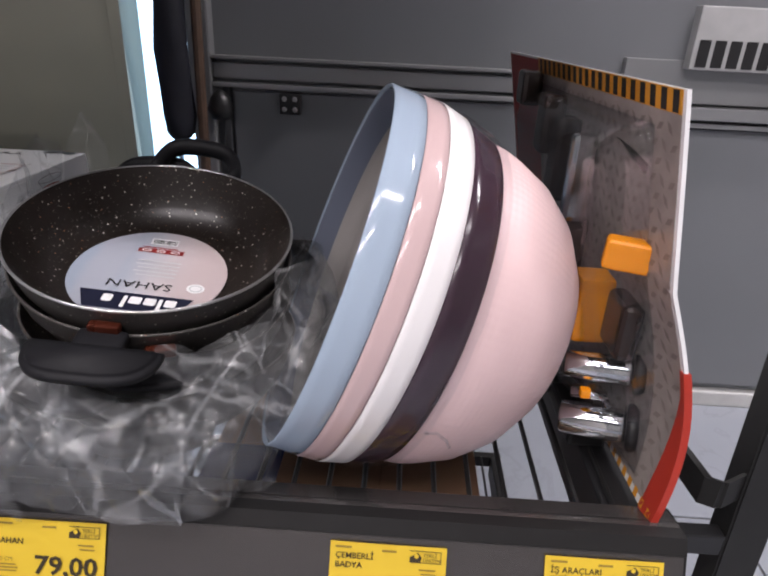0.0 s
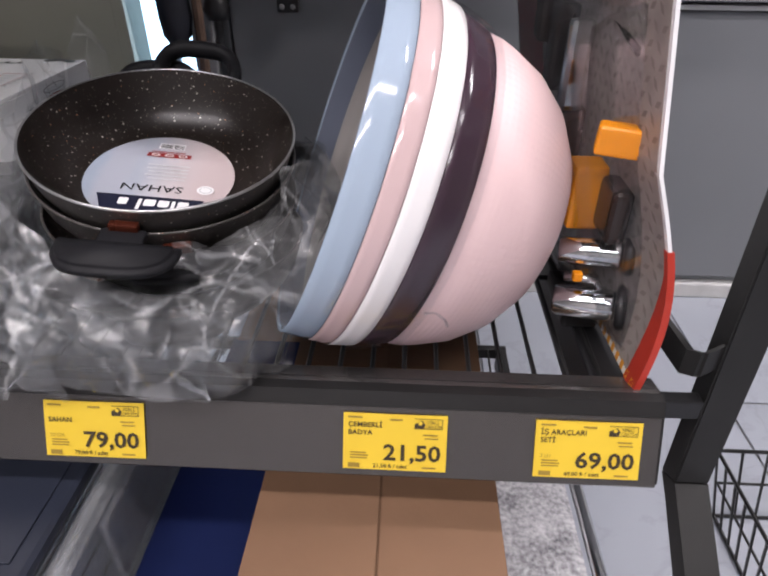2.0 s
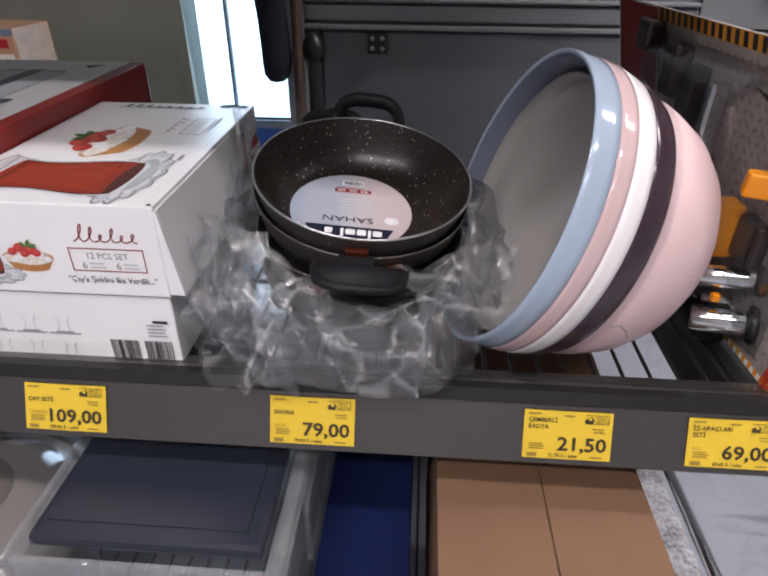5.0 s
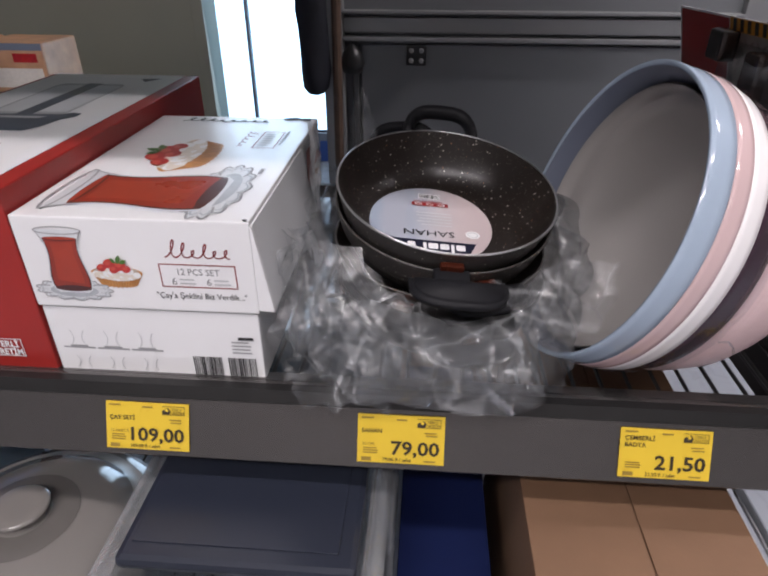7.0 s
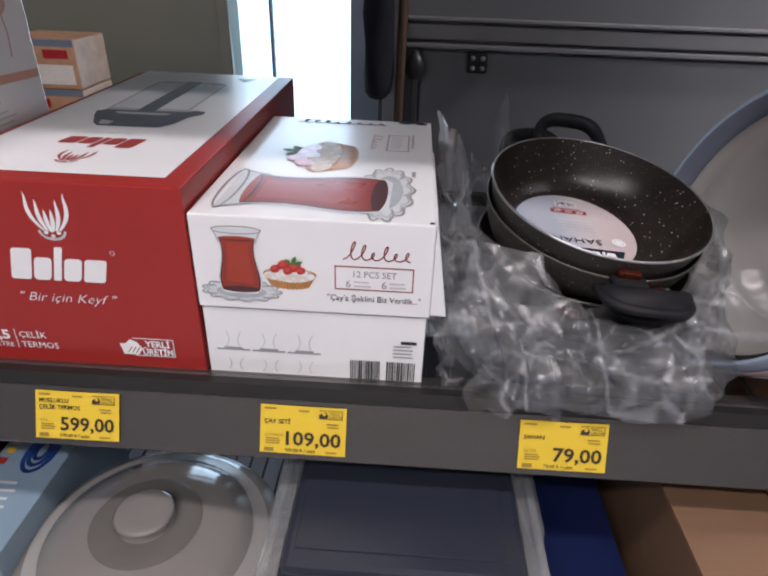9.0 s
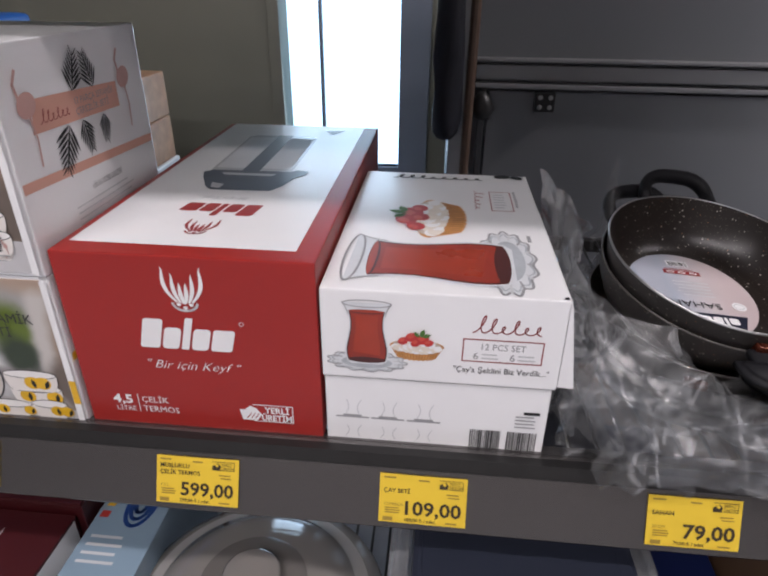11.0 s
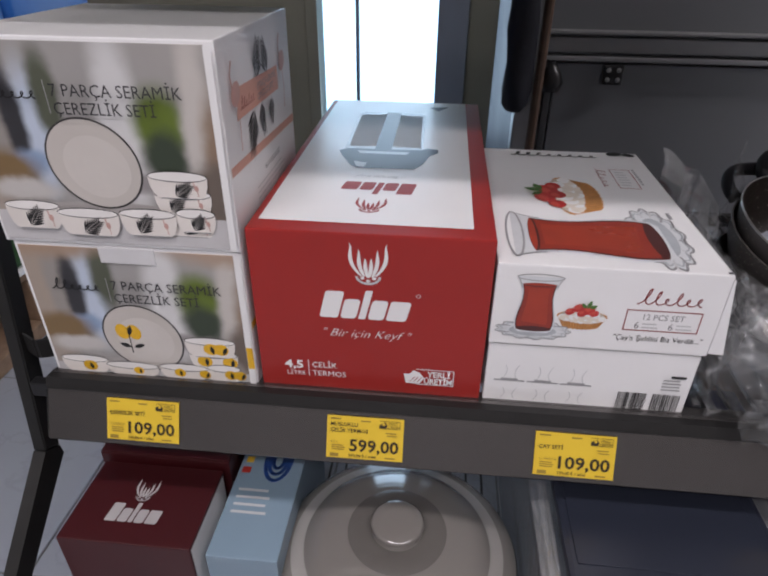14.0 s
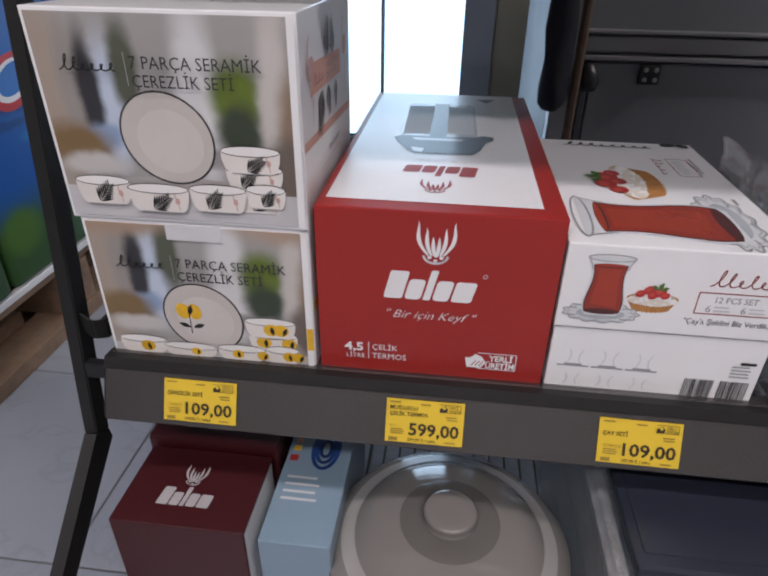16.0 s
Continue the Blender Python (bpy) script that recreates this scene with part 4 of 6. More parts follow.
def bowl(pr, x, y, w, h, kind, seed):
    pr.poly([(x - w / 2, y + h), (x - w * 0.485, y + h * 0.55), (x - w * 0.44, y + h * 0.2), (x - w * 0.38, y + h * 0.04), (x - w * 0.32, y), (x + w * 0.32, y), (x + w * 0.38, y + h * 0.04), (x + w * 0.44, y + h * 0.2), (x + w * 0.485, y + h * 0.55), (x + w / 2, y + h)], BOWL)
    pr.stroke([(x - w * 0.32, y), (x + w * 0.32, y)], 0.0007, GREYINK)
    pr.oval(x, y + h, w / 2, 0.0042, BLACK, n=24)
    pr.oval(x, y + h, w / 2 - 0.0006, 0.0035, BOWLIN, n=24)
    rnd = random.Random(seed)
    if kind == "lemon":
        for k in range(2):
            a = x + w * (rnd.random() - 0.55) * 0.5 + k * w * 0.28
            pr.oval(a, y + h * 0.52, h * 0.42, h * 0.36, LEMON, n=12)
            leaf(pr, a + h * 0.1, y + h * 0.2, h * 0.55, 60 + 40 * rnd.random(), BLACK, 0.4)
    else:
        palm(pr, x - w * 0.26 + w * 0.2 * rnd.random(), y + h * 0.12, h * 1.0, 32 + 26 * rnd.random(), BLACK, 0.17)
        fx = x + w * 0.3
        pr.oval(fx, y + h * 0.5, h * 0.10, h * 0.14, FLAM, n=10)
        pr.stroke([(fx, y + h * 0.5), (fx + 0.0008, y + h * 0.12)], 0.0006, FLAM)
        pr.stroke([(fx - 0.001, y + h * 0.55), (fx - 0.0015, y + h * 0.8)], 0.0008, FLAM)


def snack_box(z0, z1, x0, x1, y0, y1, kind, label):
    b = carton("snack_set_box", label, x0, x1, y0, y1, z0, z1, WHITE, "snack set boxes")
    Wd, Hh = x1 - x0, z1 - z0
    lemon = kind == "lemon"
    bm = box(0.003, Wd - 0.007, -0.0004, 0.0002, 0.003, Hh - 0.003)
    blobs = [(a, c - (0.010 if lemon else 0.0), d, e, g) for a, c, d, e, g in PHOTO] + (ARCH if lemon else [])
    ph = part("photo_panel", bm, photo_material("printed_photo_" + kind, (0.38, 0.36, 0.34), blobs, 0.6), b, "blurred bright kitchen photograph")
    ph.location = (x0, y0 - 0.0001, z0)
    p = Print((x0, y0 - 0.0006, z0), (1, 0, 0), (0, 0, 1))
    TY = -0.0115 if lemon else 0.0100
    px, py = (0.0885, 0.0435) if lemon else (0.0893, 0.0655)
    top = 0.012 if lemon else 0.027
    p.poly([(0.003, 0.003), (Wd - 0.007, 0.003), (Wd - 0.007, top), (0.003, top)], mat("table_ink", (0.55, 0.54, 0.545), 0.35, var=0.08, scale=60, coat=0.4))
    p.oval(px + 0.004, top + 0.004, 0.055, 0.006, mat("table_shade_ink", (0.40, 0.38, 0.37), 0.4, var=0.1))
    for m, d in ((mat("rim_ink", (0.035, 0.033, 0.034), 0.4, var=0.3, scale=90), 0.0), (PLATE, 0.0014)):
        p.oval(px, py, 0.0360 - d, 0.0325 - d, m, -35, n=44)
    p.oval(px + 0.002, py - 0.002, 0.025, 0.0225, mat("plate_middle_ink", (0.585, 0.55, 0.515), 0.35, var=0.08, scale=30, coat=0.4), -28, n=36)
    if lemon:
        for a, c in ((px - 0.017, py + 0.006), (px - 0.007, py + 0.006)):
            p.oval(a, c, 0.0062, 0.0078, LEMON, 15, n=18)
        for a, c, tn in ((px - 0.012, py - 0.010, 160), (px - 0.010, py - 0.010, 20), (px - 0.012, py + 0.002, 75)):
            leaf(p, a, c, 0.011, tn, BLACK, 0.4)
        p.stroke([(px - 0.012, py + 0.010), (px - 0.012, py - 0.016)], 0.0009, BLACK)
    for k, (a, c, rim, foot) in enumerate(((0.1295, 0.1725, 0.031, 0.012), (0.1295, 0.1725, 0.046, 0.030), (0.1275, 0.1715, 0.0595, 0.043), (0.1435, 0.1735, 0.0315, 0.0165), (0.0115, 0.0545, 0.0325, 0.0135), (0.1005, 0.1440, 0.0300, 0.0120), (0.0520, 0.1000, 0.0285, 0.0100))):
        dz = -0.0145 if lemon else 0.0
        bowl(p, (a + c) / 2 - (0.003 if lemon else 0), max(0.0032, foot + dz), c - a, rim + dz - max(0.0032, foot + dz), kind, 20 + k)
    scrawl(p, 0.022, 0.1015 + TY, 0.040, 0.010, BLACK, 0.0010, 6, seed=2)
    p.rect(0.0695, 0.092 + TY, 0.0701, 0.114 + TY, GREYINK)
    p.text("7 PARÇA SERAMİK", 0.0725, 0.1035 + TY, 0.0118, mat("charcoal_ink", (0.03, 0.03, 0.034), 0.5), b, width=0.091)
    p.text("ÇEREZLİK SETİ", 0.0725, 0.0915 + TY, 0.0118, mat("charcoal_ink", (0.03, 0.03, 0.034), 0.5), b, width=0.071)
    p.poly([(Wd - 0.0062, 0.003), (Wd - 0.001, 0.003), (Wd - 0.001, Hh - 0.003), (Wd - 0.0062, Hh - 0.003)], WHITE2)
    if kind == "lemon":
        p.rect(Wd - 0.006, 0.02, Wd - 0.0005, 0.042, LEMON)
        part("tuck_tab", box(x0 + 0.0695, x0 + 0.1145, y0 - 0.0016, y0 - 0.0004, z1 - 0.015, z1 - 0.001, 0.0005), mat("pale_tab_card", (0.62, 0.62, 0.63), 0.4, var=0.06), b, "pale tuck-in tab")
    p.done(b)
    s = Print((x1, y0, z0), (0, 1, 0), (0, 0, 1))
    D = y1 - y0
    s.poly([(0.002, 0.0585), (D - 0.002, 0.0505), (D - 0.002, 0.0575), (0.002, 0.0655)], PINKINK if kind != "lemon" else LEMON)
    s.poly([(0.026, 0.0925), (0.140, 0.0905), (0.140, 0.110), (0.032, 0.1145)], PINKINK)
    s.text("17 PARÇA SERAMİK", 0.078, 0.1025, 0.0070, GREYINK, b, width=0.055)
    s.text("ÇEREZLİK SETİ", 0.078, 0.0950, 0.0070, GREYINK, b, width=0.046)
    scrawl(s, 0.036, 0.0975, 0.034, 0.009, REDINK, 0.0007, 6, seed=9)
    for a, c, ln, tn in ((0.066, 0.0905, 0.036, 245), (0.084, 0.0905, 0.026, 280), (0.078, 0.112, 0.03, 70), (0.105, 0.111, 0.028, 105), (0.112, 0.0895, 0.022, 262)):
        palm(s, a, c, ln, tn, BLACK, 0.13)
    for fx in (0.024, 0.150):
        s.oval(fx, 0.112, 0.010, 0.008, FLAM, 20)
        s.stroke([(fx, 0.108), (fx + 0.003, 0.090), (fx + 0.001, 0.072)], 0.0016, FLAM)
        s.stroke([(fx - 0.006, 0.116), (fx - 0.008, 0.126), (fx - 0.003, 0.134)], 0.0024, FLAM)
    s.text("ÜRÜN ÖZELLİKLERİ", 0.075, 0.0395, 0.0062, BLACK, b, width=0.045)
    lines(s, 0.05, 0.032, 0.1, 4, 0.0045, 0.0012, PALEINK)
    s.done(b)
    return b


snack_box(SH, SH + 0.1310, -0.6165, -0.4325, 0.0175, 0.205, "lemon", "white snack bowl set box with yellow lemon motif")
snack_box(SH + 0.1316, SH + 0.282, -0.6205, -0.4320, 0.0160, 0.203, "palm", "white snack bowl set box with palm leaf motif")


# ---- pans ----
def specks(name, base, rough):
    """Dark non-stick coating with pale granite flecks."""
    m = bpy.data.materials.new(name)
    m.use_nodes = True
    nt = m.node_tree
    N, L = nt.nodes, nt.links
    b = N["Principled BSDF"]
    tc = N.new("ShaderNodeTexCoord")
    last = None
    for scale, edge, rgb, seed in ((190, 0.085, (0.5, 0.47, 0.42), 0.0), (420, 0.10, (0.16, 0.14, 0.12), 3.0), (150, 0.05, (0.36, 0.17, 0.09), 7.0)):
        mp, vo, mr, mx = N.new("ShaderNodeMapping"), N.new("ShaderNodeTexVoronoi"), N.new("ShaderNodeMapRange"), N.new("ShaderNodeMix")
        mp.inputs["Location"].default_value = (seed, seed, seed)
        L.new(tc.outputs["Object"], mp.inputs[0])
        L.new(mp.outputs[0], vo.inputs["Vector"])
        vo.inputs["Scale"].default_value = scale
        mr.inputs["From Min"].default_value, mr.inputs["From Max"].default_value = edge, edge * 1.7
        mr.inputs["To Min"].default_value, mr.inputs["To Max"].default_value = 1, 0
        L.new(vo.outputs["Distance"], mr.inputs["Value"])
        mx.data_type = "RGBA"
        L.new(mr.outputs[0], mx.inputs[0])
        if last is None:
            mx.inputs[6].default_value = (*base, 1)
        else:
            L.new(last, mx.inputs[6])
        mx.inputs[7].default_value = (*rgb, 1)
        last = mx.outputs[2]
    L.new(last, b.inputs["Base Color"])
    b.inputs["Roughness"].default_value = rough
    nb, bp = N.new("ShaderNodeTexNoise"), N.new("ShaderNodeBump")
    nb.inputs["Scale"].default_value = 700
    L.new(tc.outputs["Object"], nb.inputs["Vector"])
    bp.inputs["Strength"].default_value, bp.inputs["Distance"].default_value = 0.12, 0.001
    L.new(nb.outputs[0], bp.inputs["Height"])
    L.new(bp.outputs[0], b.inputs["Normal"])
    return m


GRANITE = specks("granite_nonstick", (0.017, 0.013, 0.011), 0.3)
OUTER = specks("granite_enamel", (0.055, 0.050, 0.047), 0.36)
RIMM = mat("bare_aluminium_rim", (0.6, 0.6, 0.6), 0.3, metal=0.9, var=0.06)
BAKE = mat("black_bakelite", (0.008, 0.008, 0.010), 0.58, var=0.2, bump=0.1, bscale=400, spec=0.25)
COPPER = mat("copper_lacquer", (0.10, 0.024, 0.013), 0.25, metal=0.6, var=0.15)
LABELP = photo_material("pan_label_paper", (0.53, 0.50, 0.52), [(-0.062, 0.0, 0.075, 0.6, (0.33, 0.38, 0.46)), (0.066, 0.0, 0.07, 0.6, (0.54, 0.45, 0.45)), (-0.03, 0.0, 0.016, 0.6, (0.38, 0.40, 0.46))])
NAVYINK = mat("navy_ink", (0.012, 0.014, 0.032), 0.4, var=0.1)


def frame_of(c, n, back):
    n = Vector(n).normalized()
    y = (Vector(back) - n * Vector(back).dot(n)).normalized()
    x = y.cross(n)
    return Matrix.Translation(c) @ Matrix((x, y, n)).transposed().to_4x4()


def loop(w, reach, r, rise, bm=None, y0=0.0):
    pts = []
    for i in range(17):
        a = math.pi * i / 16
        k = math.copysign(abs(math.cos(a)) ** 0.6, math.cos(a))
        pts.append((w * k, y0 + reach * abs(math.sin(a)) ** 0.65, rise * math.sin(a)))
    return tube(pts, r, 10, bm=bm, flat=1.25)


def pan(c, n, back, label, with_label=True):
    th = thing("frying_pan", label, "pan", (0, 0, 0), group="stacked pans")
    th.matrix_world = frame_of(c, n, back)
    R = 0.0885
    inner = [(0, -0.0405), (0.055, -0.0403), (0.064, -0.0375), (0.074, -0.027), (0.081, -0.014), (0.0858, -0.003), (0.0868, 0.0)]
    outer = [(0.0882, -0.0012), (0.0868, -0.006), (0.0835, -0.018), (0.0765, -0.032), (0.066, -0.0425), (0.056, -0.0448), (0, -0.045)]
    part("inside", lathe(inner, 96), GRANITE, th, "granite-flecked non-stick coating", True)
    part("outside", lathe(outer, 96), OUTER, th, "", True)
    part("rim", lathe([(0.0868, 0.0), (0.0874, 0.0007), (0.0882, 0.0004), (0.0886, -0.0004), (0.0882, -0.0012)], 96), RIMM if with_label else OUTER, th, "", True)
    for s, w, reach, rise in ((-1, 0.031, 0.023, -0.006), (1, 0.030, 0.030, 0.012)):
        if s < 0:
            # solid flat grip with a shallow dished top and drooping ends
            arc = [math.pi * i / 20 for i in range(21)]
            g = prism([(0.034 * math.copysign(abs(math.cos(a)) ** 0.75, math.cos(a)), 0.001 + 0.029 * math.sin(a) ** 0.8) for a in arc], "z", -0.0050, 0.0050)
            bmesh.ops.bevel(g, geom=[e for e in g.edges if abs(e.verts[0].co.z - e.verts[1].co.z) < 1e-6], offset=0.0032, segments=3, affect="EDGES")
            for v in g.verts:
                v.co.z -= 0.004 * (v.co.x / 0.035) ** 2 - 0.05 * v.co.y
            bmesh.ops.transform(g, matrix=Matrix.Translation((0.003, -0.1060, -0.0060) if with_label else (0, -0.086, -0.0150)) @ pose(0, 0, 0, 0, 0, 180), verts=g.verts[:])
        else:
            g = loop(w, reach, 0.0055, rise)
            bmesh.ops.transform(g, matrix=Matrix.Translation((0, 0.091, -0.010)), verts=g.verts[:])
        if s < 0 and with_label:
            box(-0.013, 0.013, -0.1075, -0.0895, -0.0175, -0.0115, 0.002, bm=g)
        hd = part("handle", g, BAKE, th, "black bakelite loop handle", True)
        br = box(-0.0085 if s < 0 else -0.0055, 0.0085 if s < 0 else 0.0055, -0.003, 0.003, -0.005, 0.002, 0.0015)
        bmesh.ops.transform(br, matrix=Matrix.Translation((0, s * 0.0900, -0.0095)), verts=br.verts[:])
        part("bracket", br, COPPER if s < 0 else BAKE, hd, "copper-coloured bracket" if s < 0 else "")
    if with_label:
        lb = part("paper_label", lathe([(0, 0.0006), (0.0520, 0.0006), (0.0520, 0.0)], 64), LABELP, th, "round paper label, pink and blue, read from behind")
        lb.location = (-0.0075, 0.0, -0.0396)
        p = Print((0, 0, -0.0392), (-1, 0, 0), (0, -1, 0))
        p.poly([(-0.0365, 0.0245), (0.0365, 0.0245), (0.0290, 0.0415), (-0.0290, 0.0415)], NAVYINK)
        for a, b, tall in ((-0.027, -0.0195, 0.0072), (-0.018, -0.0155, 0.0115), (-0.014, -0.0065, 0.0072), (-0.005, 0.003, 0.0072), (0.0045, 0.007, 0.0115), (0.0135, 0.020, 0.0072)):
            p.poly(rounded(a, b, 0.0278, 0.0278 + tall, min(b - a, tall) * 0.2, 0.0, 0.0278), WHITE2)
        p.text("SAHAN", 0.002, 0.0115, 0.0105, BLACK, lb, width=0.042, align="CENTER")
        p.oval(-0.0345, 0.0125, 0.006, 0.005, WHITE2)
        p.ring(-0.0345, 0.0125, 0.004, 0.0032, 0.0008, PALEINK)
        lines(p, -0.018, 0.003, 0.034, 5, 0.0042, 0.0011, PALEINK)
        p.rect(-0.016, -0.0285, 0.016, -0.0235, REDINK)
        for k in range(3):
            p.ring(-0.010 + 0.010 * k, -0.026, 0.0030, 0.0012, 0.0008, WHITE2, 12)
        p.rect(-0.011, -0.0305, 0.014, -0.0295, REDINK)
        p.rect(-0.009, -0.0415, 0.010, -0.034, WHITE2)
        barcode(p, -0.008, -0.0405, 0.017, 0.0058, BLACK)
        pm = p.done(lb, "small_print")
        pm.location = (0, 0, 0.0400)
        for o in lb.children:
            o.location = (0, 0, 0.0400)
    return th


pan((0.061, 0.1163, 0.5685), (0.111, -0.204, 0.973), (-0.05, 1, 0.2), "dark granite-flecked shallow pan with round paper label")
pan((0.0592, 0.1198, 0.5520), (0.111, -0.204, 0.973), (-0.38, 1, 0.2), "dark granite-flecked pan wrapped in clear film", False)
pan((0.057, 0.1245, 0.5190), (0.06, -0.11, 0.99), (0.30, 1, 0), "dark granite-flecked pan wrapped in clear film", False)
pan((0.060, 0.122, 0.4870), (0.0, 0.0, 1.0), (-0.25, 1, 0), "dark granite-flecked pan at the foot of the stack", False)

# crumpled film bag round the lower pans
FILM = film_material("clear_crumpled_film", 0.050, 0.022, 0.20, 0.17, 0.42, 0.03)


def crumple(bm, amp, fine, seed):
    """Flat plates meeting in sharp slanting creases, as stiff film folds."""
    off = Vector((seed * 3.1, seed * 1.7, seed * 0.9))
    rnd = random.Random(seed)
    waves = []
    for k, (length, size) in enumerate(((0.055, 0.80), (0.038, 0.52), (0.024, 0.32), (0.014, 0.14))):
        d = Vector((rnd.uniform(-1, 1), rnd.uniform(-1, 1), rnd.uniform(-0.6, 0.6))).normalized()
        e = Vector((rnd.uniform(-1, 1), rnd.uniform(-1.2, 0), rnd.uniform(-0.6, 0.8))).normalized()
        waves.append((d / length, e * size * fine, rnd.random()))
    for v in bm.verts:
        p = v.co * 14 + off
        warp = noise.noise(v.co * 22 + off)
        d = Vector((noise.noise(p), noise.noise(p + Vector((9, 0, 0))), noise.noise(p + Vector((0, 9, 0))))) * amp
        for k, e, ph in waves:
            t = v.co.dot(k) + ph + 0.7 * warp
            d += e * (4 * abs(t - math.floor(t) - 0.5) - 1)
        v.co += d
        if v.co.y < 0.03:
            v.co.y, v.co.z = max(v.co.y, -0.012 + 0.004 * warp), max(v.co.z, SH - 0.001 + 0.004 * abs(warp))
        elif v.co.z < SH + 0.002:
            v.co.z = SH + 0.002
    bmesh.ops.triangulate(bm, faces=bm.faces[:], quad_method="SHORT_EDGE")
    return bm


def sheet(corner, du, dv, nu, nv, bend):
    bm = bmesh.new()
    nu, nv = int(nu * 1.1), int(nv * 1.0)
    g = [[bm.verts.new(Vector(corner) + Vector(du) * (i / nu) + Vector(dv) * (j / nv) + Vector(bend(i / nu, j / nv))) for j in range(nv + 1)] for i in range(nu + 1)]
    for i in range(nu):
        for j in range(nv):
            bm.faces.new((g[i][j], g[i + 1][j], g[i + 1][j + 1], g[i][j + 1]))
    return bm


fb = thing("plastic_film_bag", "clear crumpled plastic bag pulled down round stacked pans", "plastic bag", (0, 0, 0))


def skirt(radius, z_lo, z_hi, cx, cy, seed, amp, fine, a0=0.0, a1=360.0):
    bm = bmesh.new()
    nu, nv = 150, 26
    g = []
    for i in range(nu + 1):
        a = radians(a0 + (a1 - a0) * i / nu)
        row = []
        for j in range(nv + 1):
            t = j / nv
            r = radius(a, t)
            row.append(bm.verts.new((cx + r * math.cos(a), cy + r * math.sin(a), z_lo(a) + (z_hi(a) - z_lo(a)) * t)))
        g.append(row)
    for i in range(nu):
        for j in range(nv):
            bm.faces.new((g[i][j], g[i + 1][j], g[i + 1][j + 1], g[i][j + 1]))
    return crumple(bm, amp, fine, seed)


front = lambda a: max(0.0, math.cos(a + math.pi / 2))  # 1 towards the rail


part("film", skirt(lambda a, t: 0.101 + 0.014 * math.sin(math.pi * t) + 0.012 * math.sin(5 * a) * (1 - t) + 0.030 * (1 - t) ** 2 * front(a) - 0.004 * t,
                   lambda a: SH + 0.008 + 0.006 * math.sin(3 * a), lambda a: SH + 0.102 + 0.012 * math.sin(2 * a + 1.0) - 0.026 * front(a) ** 3, 0.060, 0.116, 2, 0.010, 0.010), FILM, fb)
part("film", skirt(lambda a, t: 0.108 + 0.012 * math.sin(4 * a + 1) + 0.015 * (1 - t) * front(a),
                   lambda a: SH + 0.005 + 0.004 * math.sin(4 * a), lambda a: SH + 0.078 + 0.02 * math.sin(3 * a) - 0.016 * front(a) ** 3, 0.058, 0.114, 5, 0.012, 0.012, 150, 400), FILM, fb)
part("film", crumple(sheet((-0.052, 0.10, SH + 0.05), (-0.01, 0.11, 0.02), (0.0, 0.02, 0.10), 24, 22, lambda u, v: (0.012 * math.sin(6 * u), 0, -0.03 * abs(u - 0.4))), 0.012, 0.010, 8), FILM, fb, "loose edge of the film")
part("film", crumple(sheet((-0.045, 0.03, SH + 0.01), (0.05, -0.035, 0.0), (0.0, 0.02, 0.085), 24, 22, lambda u, v: (-0.014 * math.sin(3 * v), -0.01 * math.sin(4 * v), 0)), 0.014, 0.012, 9), FILM, fb, "loose edge of the film")
part("film", crumple(sheet((0.10, 0.015, SH + 0.035), (0.075, 0.012, 0.012), (0.004, 0.012, 0.05), 26, 18, lambda u, v: (0, 0.01 * math.sin(5 * u), 0.012 * math.sin(2 * u))), 0.008, 0.008, 11), FILM, fb, "loose edge of the film")
part("film", crumple(sheet((-0.03, 0.155, 0.55), (0.03, 0.03, 0.01), (0.004, 0.012, 0.072), 14, 22, lambda u, v: (0.012 * v * (0.5 - u), 0, -0.05 * abs(u - 0.5) * v)), 0.006, 0.006, 14), FILM, fb, "upright tip of the film")
part("film", crumple(sheet((0.0, -0.012, SH + 0.004), (0.115, 0.004, 0.002), (0.0, 0.018, 0.056), 34, 18, lambda u, v: (0, -0.012 * math.sin(math.pi * v) - 0.006 * math.sin(9 * u), 0)), 0.010, 0.011, 17), FILM, fb, "front fold of the film")
part("film", crumple(sheet((-0.035, -0.010, SH + 0.001), (0.06, -0.006, -0.006), (-0.01, 0.035, 0.065), 26, 20, lambda u, v: (0, -0.010 * math.sin(math.pi * v), -0.008 * math.sin(7 * u) * (1 - v))), 0.010, 0.012, 21), FILM, fb, "front fold of the film")

part("film", crumple(sheet((-0.068, 0.035, SH + 0.004), (0.012, 0.13, 0.0), (0.012, 0.0, 0.10), 28, 22, lambda u, v: (0.010 * math.sin(5 * u + 3 * v), 0, -0.02 * u * v)), 0.012, 0.012, 25), FILM, fb, "side fold of the film")
part("film", crumple(sheet((-0.070, 0.010, SH + 0.003), (0.065, -0.008, 0.0), (0.012, 0.030, 0.052), 26, 20, lambda u, v: (0, -0.012 * math.sin(math.pi * v), 0.006 * math.sin(6 * u))), 0.012, 0.013, 29), FILM, fb, "front fold of the film")
part("film", crumple(sheet((-0.066, 0.02, SH + 0.012), (0.006, 0.20, 0.01), (0.026, 0.01, 0.115), 40, 24, lambda u, v: (0.008 * math.sin(7 * u + 2 * v), 0, -0.045 * abs(u - 0.55))), 0.010, 0.012, 33), FILM, fb, "side fold of the film")
